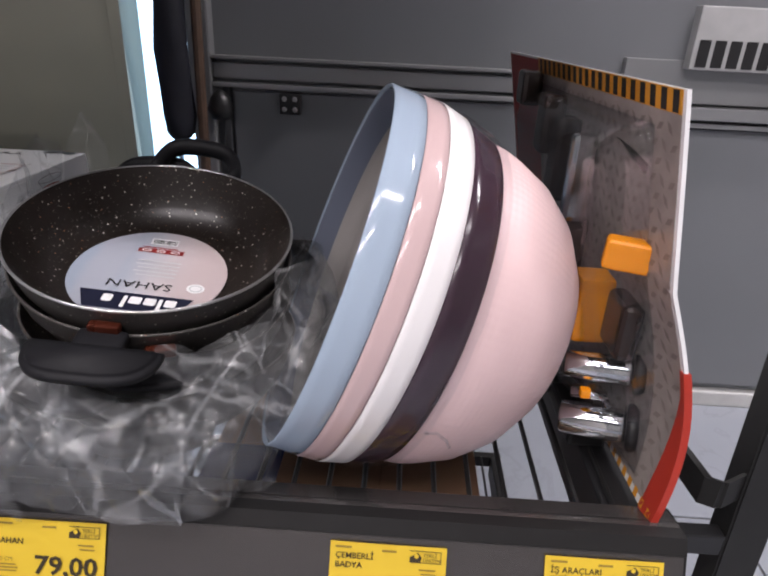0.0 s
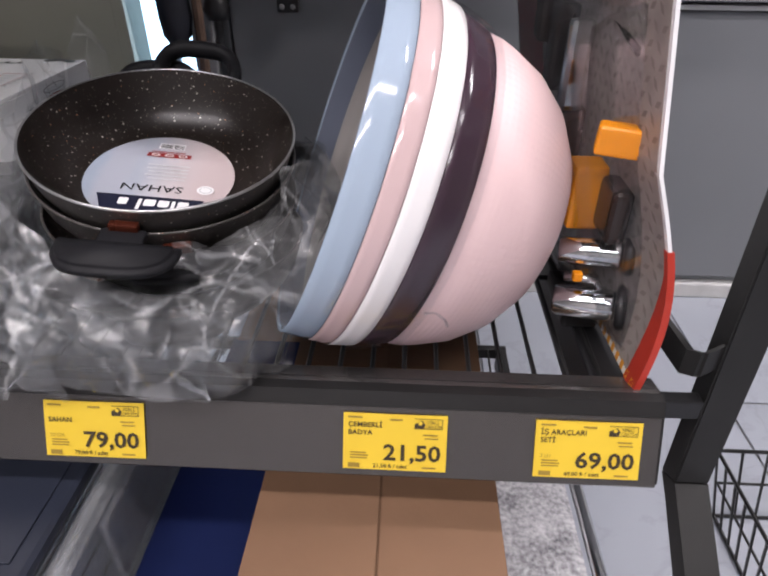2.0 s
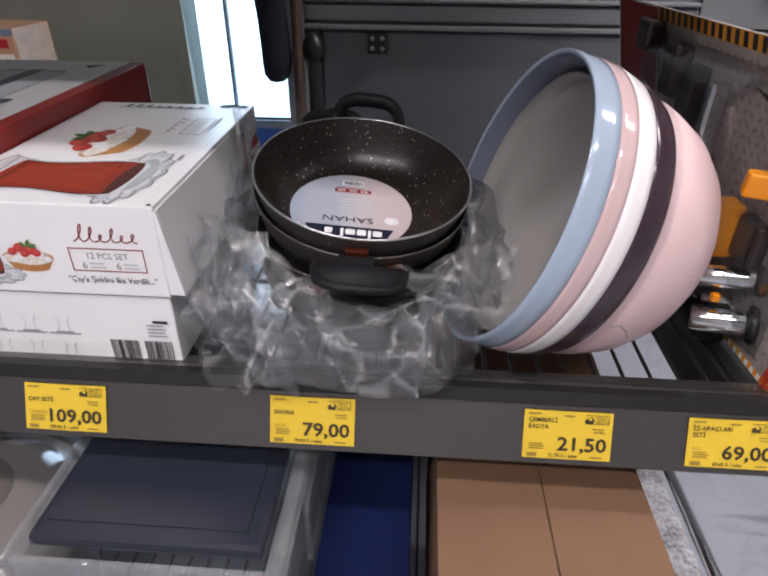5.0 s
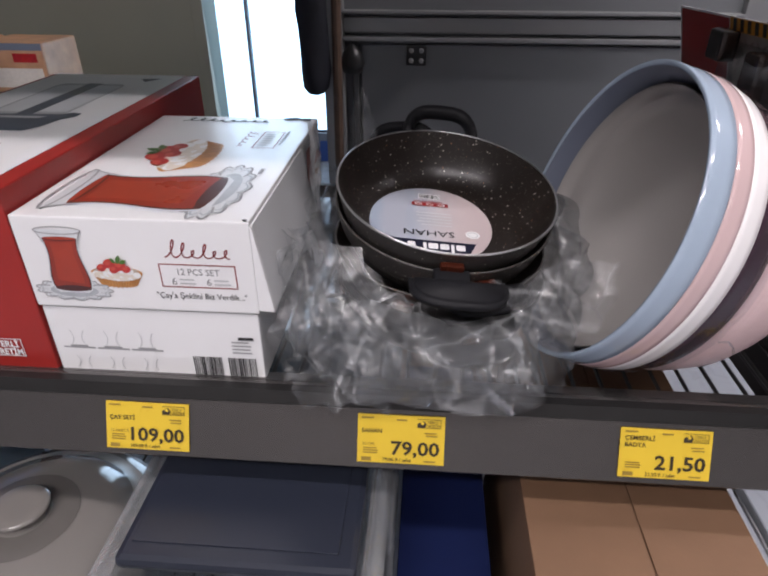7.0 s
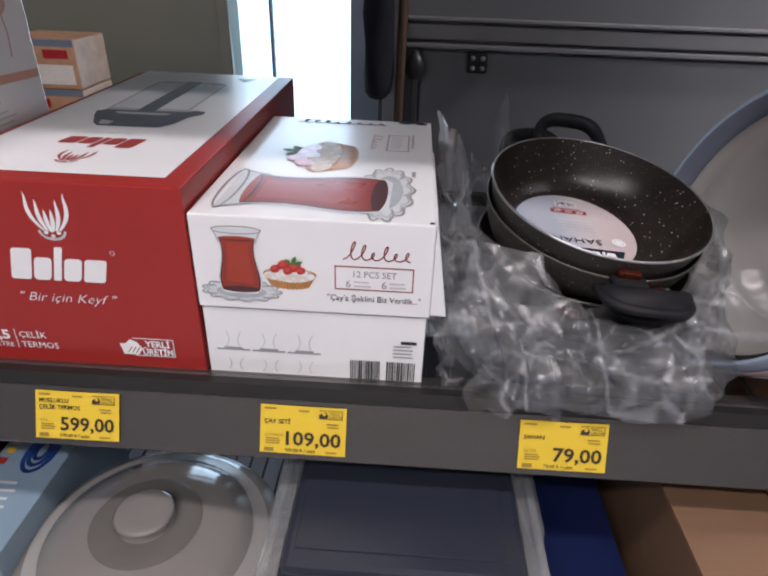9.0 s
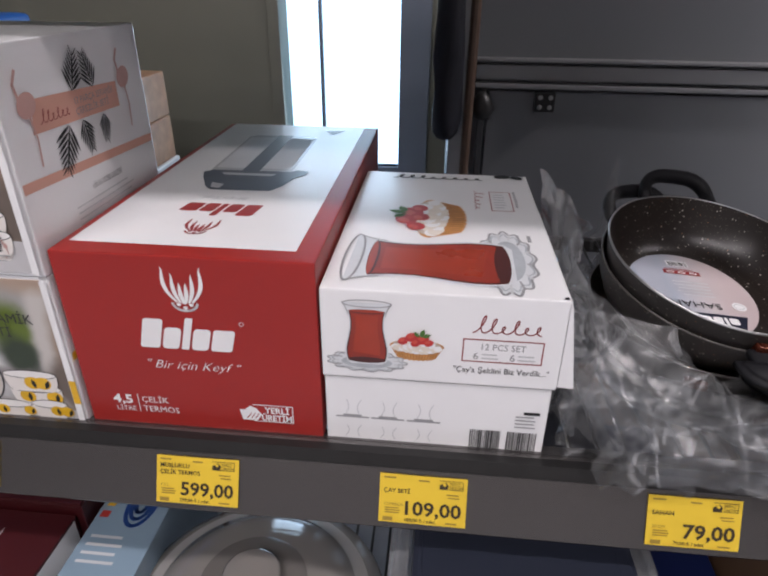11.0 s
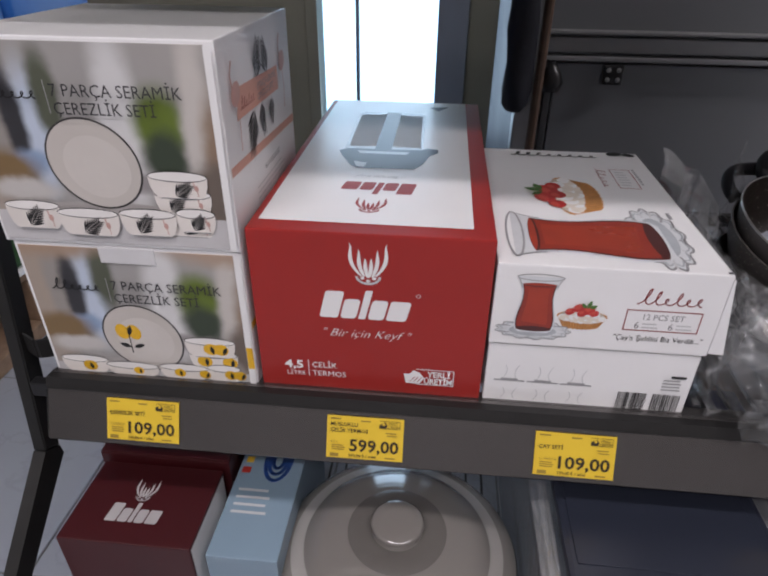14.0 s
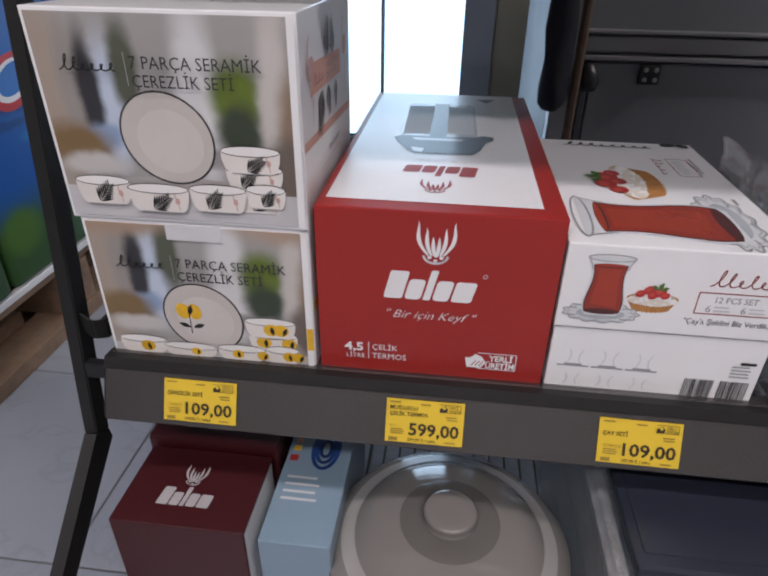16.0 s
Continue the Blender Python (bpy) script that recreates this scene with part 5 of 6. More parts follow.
part("film", crumple(sheet((-0.050, 0.012, SH + 0.03), (0.06, -0.012, -0.004), (0.008, 0.026, 0.075), 28, 22, lambda u, v: (0, -0.010 * math.sin(math.pi * v), 0.012 * math.sin(4 * u))), 0.012, 0.013, 37), FILM, fb, "front fold of the film")
part("film", crumple(sheet((0.085, 0.004, SH + 0.006), (0.055, 0.03, 0.0), (-0.006, 0.022, 0.075), 26, 22, lambda u, v: (0, -0.010 * math.sin(math.pi * v), 0.010 * math.sin(5 * u))), 0.010, 0.012, 41), FILM, fb, "front fold of the film")
part("film", crumple(sheet((-0.005, -0.004, SH + 0.028), (0.10, 0.0, 0.004), (0.0, 0.030, 0.045), 36, 18, lambda u, v: (0, -0.012 * math.sin(math.pi * v), 0.008 * math.sin(6 * u))), 0.010, 0.012, 45), FILM, fb, "front fold of the film")

# ---- basins lying on their side ----
BC, BN = Vector((0.1716, 0.1008, 0.5557)), Vector((-0.932, -0.118, 0.342))


def woven(name, rgb):
    """Moulded plastic with a fine slanting weave relief."""
    m = mat(name, rgb, 0.42, var=0.04, scale=12)
    N, L = m.node_tree.nodes, m.node_tree.links
    tc, sp, ang, bp, mul = N.new("ShaderNodeTexCoord"), N.new("ShaderNodeSeparateXYZ"), N.new("ShaderNodeMath"), N.new("ShaderNodeBump"), N.new("ShaderNodeMath")
    mul.operation, ang.operation = "MULTIPLY", "ARCTAN2"
    L.new(tc.outputs["Object"], sp.inputs[0])
    L.new(sp.outputs[1], ang.inputs[0])
    L.new(sp.outputs[0], ang.inputs[1])
    for k, sign in enumerate((1, -1)):
        turns, rise, wave = N.new("ShaderNodeMath"), N.new("ShaderNodeMath"), N.new("ShaderNodeMath")
        turns.operation, rise.operation, wave.operation = "MULTIPLY", "MULTIPLY_ADD", "SINE"
        turns.inputs[1].default_value, rise.inputs[1].default_value = 66, sign * 800
        L.new(ang.outputs[0], turns.inputs[0])
        L.new(sp.outputs[2], rise.inputs[0])
        L.new(turns.outputs[0], rise.inputs[2])
        L.new(rise.outputs[0], wave.inputs[0])
        L.new(wave.outputs[0], mul.inputs[k])
    bp.inputs["Strength"].default_value, bp.inputs["Distance"].default_value = 0.2, 0.0005
    L.new(mul.outputs[0], bp.inputs["Height"])
    L.new(bp.outputs[0], N["Principled BSDF"].inputs["Normal"])
    return m


def basin(lip, hoop_to, r0, r1, hoop_mat, body_mat, label, depth, slim=0.0, inner_mat=None):
    th = thing("plastic_basin", label, "basin", (0, 0, 0), group="nested basins")
    th.matrix_world = frame_of(BC, BN, (0, 1, 0))
    oval = lambda a, r, h: 1 + 0.010 * math.cos(2 * a + 0.6)
    zl, zh = -lip, -hoop_to
    hoop = [(r0 - 0.010, zl - 0.031), (r0 - 0.0045, zl - 0.004), (r0 - 0.0030, zl - 0.0008), (r0 - 0.0006, zl), (r0, zl - 0.0003), (r0 + 0.3 * (r1 - r0), zl + 0.3 * (zh - zl)), (r0 + 0.7 * (r1 - r0), zl + 0.7 * (zh - zl)), (r1, zh + 0.0002), (r1 - 0.0005, zh), (r1 - 0.004, zh)]
    part("hoop", lathe(hoop, 128, wobble=oval), hoop_mat, th, "", True)
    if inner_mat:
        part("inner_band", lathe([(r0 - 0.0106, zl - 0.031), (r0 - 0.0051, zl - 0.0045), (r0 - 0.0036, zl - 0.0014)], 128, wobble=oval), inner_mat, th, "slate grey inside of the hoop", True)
    rr = r1 - 0.0022 - slim
    prof = [(rr - 0.001, zl - 0.016), (rr - 0.002, zl - 0.031), (rr - 0.0040, zh - 0.22 * depth), (rr - 0.0110, zh - 0.45 * depth), (rr - 0.0230, zh - 0.66 * depth), (rr - 0.0400, zh - 0.84 * depth), (rr - 0.0570, zh - 0.95 * depth), (rr - 0.0700, zh - depth), (0.0, zh - depth)]
    outp = [(r + (0.002 if r > 0 else 0), z - 0.0015) for r, z in prof]
    part("bowl", lathe(prof + outp[::-1], 128, wobble=oval), body_mat, th, "", True)
    return th


P_BLUE = mat("pale_blue_plastic", (0.35, 0.43, 0.53), 0.09, var=0.03, scale=8, rvar=0.03)
P_PINK = mat("dusty_pink_plastic", (0.58, 0.43, 0.43), 0.09, var=0.03, scale=8, rvar=0.03)
P_WHITE = mat("white_plastic", (0.84, 0.82, 0.82), 0.2, var=0.02, scale=8, rvar=0.04)
P_PLUM = mat("plum_plastic", (0.050, 0.026, 0.040), 0.18, var=0.1, scale=8, rvar=0.04)
P_GREY = mat("grey_beige_plastic", (0.36, 0.34, 0.325), 0.35, var=0.04, scale=8)
P_BODY = woven("pale_pink_plastic", (0.72, 0.53, 0.53))
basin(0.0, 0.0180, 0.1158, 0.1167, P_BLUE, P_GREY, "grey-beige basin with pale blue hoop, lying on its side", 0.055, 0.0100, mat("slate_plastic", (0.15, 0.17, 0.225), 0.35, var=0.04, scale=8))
basin(0.0183, 0.0308, 0.1167, 0.1170, P_PINK, P_GREY, "basin with dusty pink hoop, nested in a stack", 0.060, 0.0115)
basin(0.0311, 0.0464, 0.1170, 0.1142, P_WHITE, P_GREY, "basin with white hoop, nested in a stack", 0.065, 0.0105)
outer_b = basin(0.0467, 0.0665, 0.1132, 0.1085, P_PLUM, P_BODY, "pale pink woven-pattern basin with plum hoop, outermost of the stack", 0.088)
hf = film_material("hoop_film", 0.0, 0.03, 0.06, 0.012, 0.28, 0.5)
wrap = lathe([(0.1160, -0.0465), (0.1145, -0.052), (0.1125, -0.060), (0.1108, -0.0675), (0.1098, -0.071)], 160, wobble=lambda a, r, h: 1 + 0.004 * math.sin(19 * a + 200 * h) + 0.003 * math.sin(31 * a) + 0.010 * math.cos(2 * a + 0.6))
part("film_wrap", wrap, hf, outer_b, "clear film stretched over the hoop", True)
tail = tube([(0.114 * math.cos(a), 0.114 * math.sin(a), z) for a, z in ((-1.75, -0.066), (-1.73, -0.072), (-1.76, -0.079), (-1.8, -0.083))], 0.0008, 5)
part("film_tail", tail, hf, outer_b)

# ---- toy vehicle set on a card ----
PLATEM = mat("printed_steel_plate", (0.30, 0.265, 0.245), 0.35, var=0.25, scale=70)
HAZ = mat("hazard_orange_ink", (0.62, 0.27, 0.02), 0.4, var=0.08)
ORANGE = mat("orange_toy_plastic", (0.85, 0.30, 0.01), 0.25, var=0.06)
CHROME = mat("chromed_plastic", (0.75, 0.75, 0.76), 0.08, metal=1.0, var=0.03, rvar=0.04)
toy = thing("toy_vehicle_set", "toy construction vehicle set on a steel-plate printed card", "toy set", (0, 0, 0))


def card_x(y, z):
    t = (z - SH) / 0.234
    return 0.3745 - 0.018 * t + 0.014 * math.sin(math.pi * min(1, max(0, t * 1.7))) * max(0, 1 - (y - 0.01) / 0.12) - 0.075 * (y - 0.015) * (0.4 + 0.6 * t)


def card_y0(z):
    t = (z - SH) / 0.234
    return 0.014 + 0.040 * t ** 1.2


def card_strip(y0, y1, z0, z1, lift, thick, nu=16, nv=24):
    bm = bmesh.new()
    sheets = []
    for d in (lift + thick, lift):
        g = []
        for i in range(nu + 1):
            row = []
            for j in range(nv + 1):
                z = z0 + (z1 - z0) * j / nv
                y = card_y0(z) + y0 + (y1 - y0) * i / nu
                row.append(bm.verts.new((card_x(y, z) - d, y, z)))
            g.append(row)
        sheets.append(g)
    for k, g in enumerate(sheets):
        for i in range(nu):
            for j in range(nv):
                q = (g[i][j], g[i + 1][j], g[i + 1][j + 1], g[i][j + 1])
                bm.faces.new(q if k else q[::-1])
    a, b = sheets
    rim = [(i, 0) for i in range(nu)] + [(nu, j) for j in range(nv)] + [(i, nv) for i in range(nu, 0, -1)] + [(0, j) for j in range(nv, 0, -1)]
    for (i, j), (m2, n2) in zip(rim, rim[1:] + rim[:1]):
        bm.faces.new((a[i][j], a[m2][n2], b[m2][n2], b[i][j]))
    bmesh.ops.recalc_face_normals(bm, faces=bm.faces[:])
    return bm


part("card", card_strip(0.0, 0.37, SH + 0.001, SH + 0.234, 0.0, 0.0022), WHITE, toy, "bowed white card")
part("printed_plate", card_strip(0.003, 0.26, SH + 0.006, SH + 0.222, 0.0023, 0.0003), PLATEM, toy, "diamond steel plate print")
part("red_field", card_strip(0.262, 0.366, SH + 0.006, SH + 0.232, 0.0023, 0.0003), RED, toy, "red printed field")
part("red_edge", card_strip(-0.0004, 0.0035, SH + 0.001, SH + 0.095, -0.0012, 0.0042, 2, 20), mat("bright_red_ink", (0.42, 0.035, 0.02), 0.4), toy, "red printed front edge")
border = card_strip(0.0, 1.0, SH + 0.001, SH + 0.090, 0.0027, 0.0003, 4, 24)
for v in border.verts:
    run = 0.0145 * (1 - ((v.co.z - SH - 0.001) / 0.089) ** 1.6) + 0.0006
    y = card_y0(v.co.z) + 0.0003 + (v.co.y - card_y0(v.co.z)) * run
    v.co.x += card_x(y, v.co.z) - card_x(v.co.y, v.co.z)
    v.co.y = y
part("red_border", border, mat("bright_red_ink", (0.42, 0.035, 0.02), 0.4), toy, "red printed border")
part("hazard_band", card_strip(0.003, 0.26, SH + 0.222, SH + 0.2335, 0.0024, 0.0003), HAZ, toy, "orange and black hazard stripe")
for i in range(20):
    part("hazard_stripe", card_strip(0.006 + i * 0.0127, 0.012 + i * 0.0127, SH + 0.2225, SH + 0.233, 0.0028, 0.0002, 1, 3), BLACK, toy)
for i in range(14):
    part("hazard_stripe", card_strip(0.003 + i * 0.009, 0.0072 + i * 0.009, SH + 0.002, SH + 0.0075, 0.0028, 0.0002, 1, 1), HAZ, toy)
# diamond tread marks of the plate print
tread = bmesh.new()
rnd = random.Random(11)
for i in range(23):
    for j in range(24):
        y, z = 0.008 + i * 0.0108 + (j % 2) * 0.0054, SH + 0.012 + j * 0.0088
        s = 1 if (i + j) % 2 else -1
        q = []
        for a, b in ((-0.0046, -0.0006), (0, -0.0019), (0.0046, 0.0006), (0, 0.0019)):
            yy, zz = y + (a * 0.8 - s * b * 0.6), z + (s * a * 0.6 + b * 0.8)
            yw = card_y0(zz) + yy
            q.append(tread.verts.new((card_x(yw, zz) - 0.0029, yw, zz)))
        tread.faces.new(q)
tagged(part("tread_print", tread, mat("tread_ink", (0.20, 0.17, 0.155), 0.35, var=0.25, scale=40), toy, "pale diamond tread print"), kind="stuff")
truck = part("tipper", box(-0.014, 0.016, -0.006, 0.006, -0.0092, 0.0092, 0.003, seg=3), ORANGE, toy, "orange toy tipper body")
truck.location, truck.rotation_euler = (0.350, 0.072, SH + 0.1435), (0.12, 0.05, -0.25)
cabm = part("cab", box(-0.011, 0.011, -0.012, 0.012, -0.022, 0.022, 0.003), ORANGE, toy, "orange toy cab")
cabm.location = (0.345, 0.105, SH + 0.096)
SMOKE = mat("dark_brown_plastic", (0.02, 0.013, 0.011), 0.25, var=0.2)
ch = part("chassis", box(-0.004, 0.009, -0.015, 0.018, -0.020, 0.016, 0.005, seg=3), SMOKE, toy, "dark toy chassis")
ch.location = (0.355, 0.078, SH + 0.098)
for yy, zz, rr in ((0.078, SH + 0.0650, 0.0095), (0.070, SH + 0.0300, 0.0112)):
    whl = lathe([(0, -0.026), (rr * 0.86, -0.026), (rr * 0.95, -0.024), (rr, -0.006), (rr * 0.95, 0.012), (rr * 0.85, 0.014), (0.0, 0.014)], 28)
    bmesh.ops.transform(whl, matrix=pose(0, 0, 0, 0, 84, -20), verts=whl.verts[:])
    wo = part("roller", whl, CHROME, toy, "chromed toy roller", True)
    wo.location = (0.356, yy, zz)
    tire = lathe([(0.004, 0.0145), (rr * 1.25, 0.0145), (rr * 1.4, 0.017), (rr * 1.3, 0.021), (0.004, 0.022)], 28)
    bmesh.ops.transform(tire, matrix=pose(0, 0, 0, 0, 84, -20), verts=tire.verts[:])
    to = part("wheel", tire, DARKRUB, toy, "black toy wheel", True)
    to.location = (0.356, yy, zz)
ax = part("axle", tube([(0.336, 0.080, SH + 0.0455), (0.356, 0.074, SH + 0.0475), (0.358, 0.073, SH + 0.040)], 0.0035, 8), CHROME, toy, "chromed axle", True)
knob = part("stud", box(-0.003, 0.003, -0.003, 0.003, -0.003, 0.003, 0.001), ORANGE, toy, "small orange stud")
knob.location = (0.342, 0.072, SH + 0.0505)
bl = part("base_block", box(-0.012, 0.014, -0.004, 0.055, -0.008, 0.006, 0.003), DARKRUB, toy, "black toy base")
bl.location = (0.353, 0.085, SH + 0.0085)
for y, z, a, b in ((0.20, 0.17, 0.012, 0.03), (0.235, 0.19, 0.014, 0.022), (0.16, 0.165, 0.006, 0.03), (0.17, 0.11, 0.012, 0.026), (0.30, 0.21, 0.016, 0.014)):
    t = part("tool", box(-0.008, 0.009, -a, a, -b, b, 0.004, seg=2), SMOKE if a > 0.007 else CHROME, toy, "dark toy tool behind the blister")
    t.location = (card_x(y, SH + z) - 0.014, y, SH + z)
arm = part("tool_arm", tube([(0.352, 0.082, SH + 0.190), (0.352, 0.12, SH + 0.198), (0.349, 0.18, SH + 0.205)], 0.0028, 6), SMOKE, toy, "dark toy digger arm")
blister = card_strip(0.03, 0.25, SH + 0.012, SH + 0.214, 0.030, 0.0006, 20, 24)
for v in blister.verts:
    e = min((v.co.y - card_y0(v.co.z) - 0.03) / 0.02, (0.25 - v.co.y + card_y0(v.co.z)) / 0.02, (v.co.z - SH - 0.012) / 0.02, (SH + 0.214 - v.co.z) / 0.02, 1)
    v.co.x += 0.027 * (1 - max(0, e)) ** 1.3
part("blister", blister, film_material("clear_blister", 0.004, 0.012, 0.06, 0.0, 0.2, 0.12), toy, "clear plastic blister", True)

# ---- lower shelf and its goods ----
LZ = 0.12
low = thing("lower_shelf", "dark grey lower metal shelf with wire deck", "shelf", (0, 0, LZ))
part("front_bar", box(X0, X1, -0.075, -0.055, -0.04, 0.0, 0.003), STEEL, low)
part("back_bar", box(X0, X1, DEEP, DEEP + 0.012, -0.02, -0.002, 0.002), STEEL, low)
part("side_channel", box(X1 - 0.016, X1 - 0.001, -0.054, DEEP, -0.035, -0.001, 0.002), STEEL, low)
part("side_channel", box(X0 + 0.001, X0 + 0.016, -0.054, DEEP, -0.035, -0.001, 0.002), STEEL, low)
lwire = finish(tube([(0, -0.055, -0.0025), (0, DEEP, -0.0025)], 0.0017, 6), "wire", WIRE)
k = X0 + 0.03
while k < X1 - 0.02:
    ob = new("wire", lwire)
    ob.parent = low
    ob.location = (k, 0, 0)
    k += 0.0215

# red card and white ink darkened in colour for the shade under the shelf
SHADERED = mat("shaded_red_card", (0.05, 0.004, 0.006), 0.5, var=0.08, scale=14, coat=0.1)
SHADEINK = mat("shaded_white_ink", (0.42, 0.40, 0.40), 0.5, var=0.1)
lr = carton("thermos_box", "red thermos box lying on the lower shelf, coloured as in shade", -0.617, -0.490, -0.055, 0.037, LZ, 0.303, SHADERED)
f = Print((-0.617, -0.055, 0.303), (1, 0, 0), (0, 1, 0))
crest(f, 0.060, 0.046, 0.026, SHADEINK)
blocks(f, 0.034, 0.022, 0.052, 0.021, SHADEINK, slant=0.1)
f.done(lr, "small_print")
f = Print((-0.490, -0.055, LZ), (0, 1, 0), (0, 0, 1))
f.rect(0.002, 0.002, 0.088, 0.180, WHITE2)
f.done(lr, "small_print")
lb2 = carton("thermos_box", "red thermos box behind another on the lower shelf, coloured as in shade", -0.622, -0.484, 0.040, 0.31, LZ, 0.312, SHADERED)
part("lid_fold", box(-0.621, -0.485, 0.0405, 0.309, 0.3123, 0.3145, 0.0006), SHADERED, lb2)

SKYB = mat("pale_blue_card", (0.22, 0.31, 0.39), 0.45, var=0.06, scale=12, coat=0.3)
bb = carton("light_blue_box", "pale blue cardboard box with dark blue drawing on the lower shelf", -0.4795, -0.412, -0.05, 0.16, LZ, 0.290, SKYB)
f = Print((-0.4795, -0.05, 0.290), (1, 0, 0), (0, 1, 0))
for rr in (0.017, 0.012, 0.007):
    f.ring(0.040, 0.118, rr * 0.8, rr * 1.6, 0.0042, BLUEM)
f.rect(0.004, 0.098, 0.013, 0.106, mat("small_red_ink", (0.4, 0.03, 0.02), 0.4))
for kk, mm in enumerate((LEMON, PINKINK, GREENINK)):
    f.rect(0.005, 0.112 + kk * 0.011, 0.013, 0.120 + kk * 0.011, mm)
lines(f, 0.008, 0.075, 0.04, 4, 0.009, 0.003, PALEINK)
f.done(bb)

LIDM = mat("translucent_beige_plastic", (0.21, 0.197, 0.183), 0.09, var=0.06, scale=10, rvar=0.04, coat=0.6)
sc = thing("round_food_cover", "round translucent beige plastic cover with knob on a pan", "food cover", (-0.306, -0.004, LZ + 0.046))
part("dome", lathe([(0.116, 0.085), (0.118, 0.088), (0.116, 0.092), (0.104, 0.098), (0.092, 0.101), (0.088, 0.108), (0.070, 0.117), (0.045, 0.123), (0.025, 0.125), (0.0, 0.125)], 96), LIDM, sc, "", True)
part("knob", lathe([(0.022, 0.1252), (0.020, 0.1275), (0.021, 0.1305), (0.0245, 0.1325), (0.0255, 0.1350), (0.023, 0.137), (0.014, 0.1365), (0.0, 0.1375)], 48), LIDM, sc, "", True)
# shade of the recess round the knob, put into a darker colour
part("recess_band", lathe([(0.0245, 0.1256), (0.030, 0.1258), (0.044, 0.1244), (0.0475, 0.1232)], 64), mat("recess_shade_band", (0.13, 0.121, 0.113), 0.25, var=0.1, scale=20), sc, "darker band round the knob, painted recess shade", True)
# bright sheen of the rim, put into a paler colour
part("outer_band", lathe([(0.0905, 0.1040), (0.0935, 0.1016), (0.1035, 0.0988)], 96), mat("rim_sheen_band", (0.34, 0.325, 0.31), 0.25, var=0.06, scale=20), sc, "paler band near the edge, painted rim sheen", True)
part("bowl", lathe([(0.0, -0.0495), (0.070, -0.0495), (0.085, -0.04), (0.108, 0.06), (0.114, 0.0845), (0.110, 0.0845), (0.0, 0.08)], 64), mat("grey_bowl", (0.16, 0.15, 0.15), 0.3), sc, "", True)

NAVYP = mat("navy_plastic_lid", (0.022, 0.026, 0.040), 0.3, var=0.06, scale=10, rvar=0.05)
CLEARP = film_material("clear_tub_plastic", 0.10, 0.06, 0.12, 0.05)
tb = thing("storage_tub", "clear plastic storage tub with flat navy lid", "storage tub", (0, 0, LZ))
TH = 0.238
part("lid", box(-0.168, 0.006, -0.085, 0.21, TH - 0.012, TH, 0.005), NAVYP, tb, "flat navy lid")
part("lid_groove", box(-0.160, -0.008, -0.07, 0.195, TH, TH + 0.0012, 0.0006), NAVYP, tb)
for a, b, c0, d in ((-0.182, -0.177, -0.10, 0.225), (0.016, 0.022, -0.10, 0.225), (-0.176, 0.015, -0.10, -0.095), (-0.176, 0.015, 0.220, 0.225)):
    part("wall", box(a, b, c0, d, 0.001, TH - 0.006, 0.001), CLEARP, tb, "clear plastic wall")
for a, b in ((-0.1865, -0.1705), (0.0085, 0.0245)):
    part("rim", box(a, b, -0.10, 0.225, TH - 0.0155, TH - 0.0125, 0.0012), CLEARP, tb, "clear turned rim")
part("base", box(-0.176, 0.015, -0.094, 0.219, 0.001, 0.006), CLEARP, tb)
part("latch", box(0.023, 0.029, -0.03, 0.08, TH - 0.09, TH - 0.017, 0.003), CLEARP, tb, "clear snap latch")

NAVYB = mat("deep_blue_card", (0.003, 0.008, 0.048), 0.7, spec=0.2, var=0.15, scale=20)
dbb = carton("deep_blue_box", "deep blue cardboard box on the lower shelf", 0.032, 0.112, -0.06, 0.26, LZ, 0.272, NAVYB)
part("lid_flap", box(0.0325, 0.1115, -0.059, 0.259, 0.2724, 0.2745, 0.0006), NAVYB, dbb)
KRAFT = mat("brown_kraft_card", (0.165, 0.09, 0.049), 0.75, var=0.08, scale=30, bump=0.08, bscale=250)
kc = thing("cardboard_carton", "brown kraft carton with meeting flaps on the lower shelf", "carton", (0, 0, 0))
part("carton", box(0.131, 0.297, -0.09, 0.19, LZ, 0.350, 0.001), KRAFT, kc)
part("flap", box(0.131, 0.2150, -0.09, 0.19, 0.3502, 0.3525, 0.0006), KRAFT, kc)
part("flap", box(0.2164, 0.297, -0.09, 0.19, 0.3502, 0.3522, 0.0006), KRAFT, kc)
kb = thing("cardboard_carton", "plain brown kraft carton behind others on the lower shelf", "carton", (0, 0, 0))
part("carton", box(0.02, 0.235, 0.29, 0.45, LZ, 0.235, 0.001), KRAFT, kb)
part("flap", box(0.02, 0.1272, 0.29, 0.45, 0.2352, 0.2375, 0.0006), KRAFT, kb)
part("flap", box(0.1284, 0.235, 0.29, 0.45, 0.2352, 0.2372, 0.0006), KRAFT, kb)
SPECK = mat("grey_speckled_pile", (0.30, 0.30, 0.31), 0.9, var=0.9, scale=230, bump=0.8, bscale=500, dirt=(0.08, 0.08, 0.09))
ru = solid("rolled_mat", box(0.301, 0.3985, -0.05, 0.16, LZ, 0.205, 0.008), SPECK, "grey speckled pile mat folded on the lower shelf", "mat")
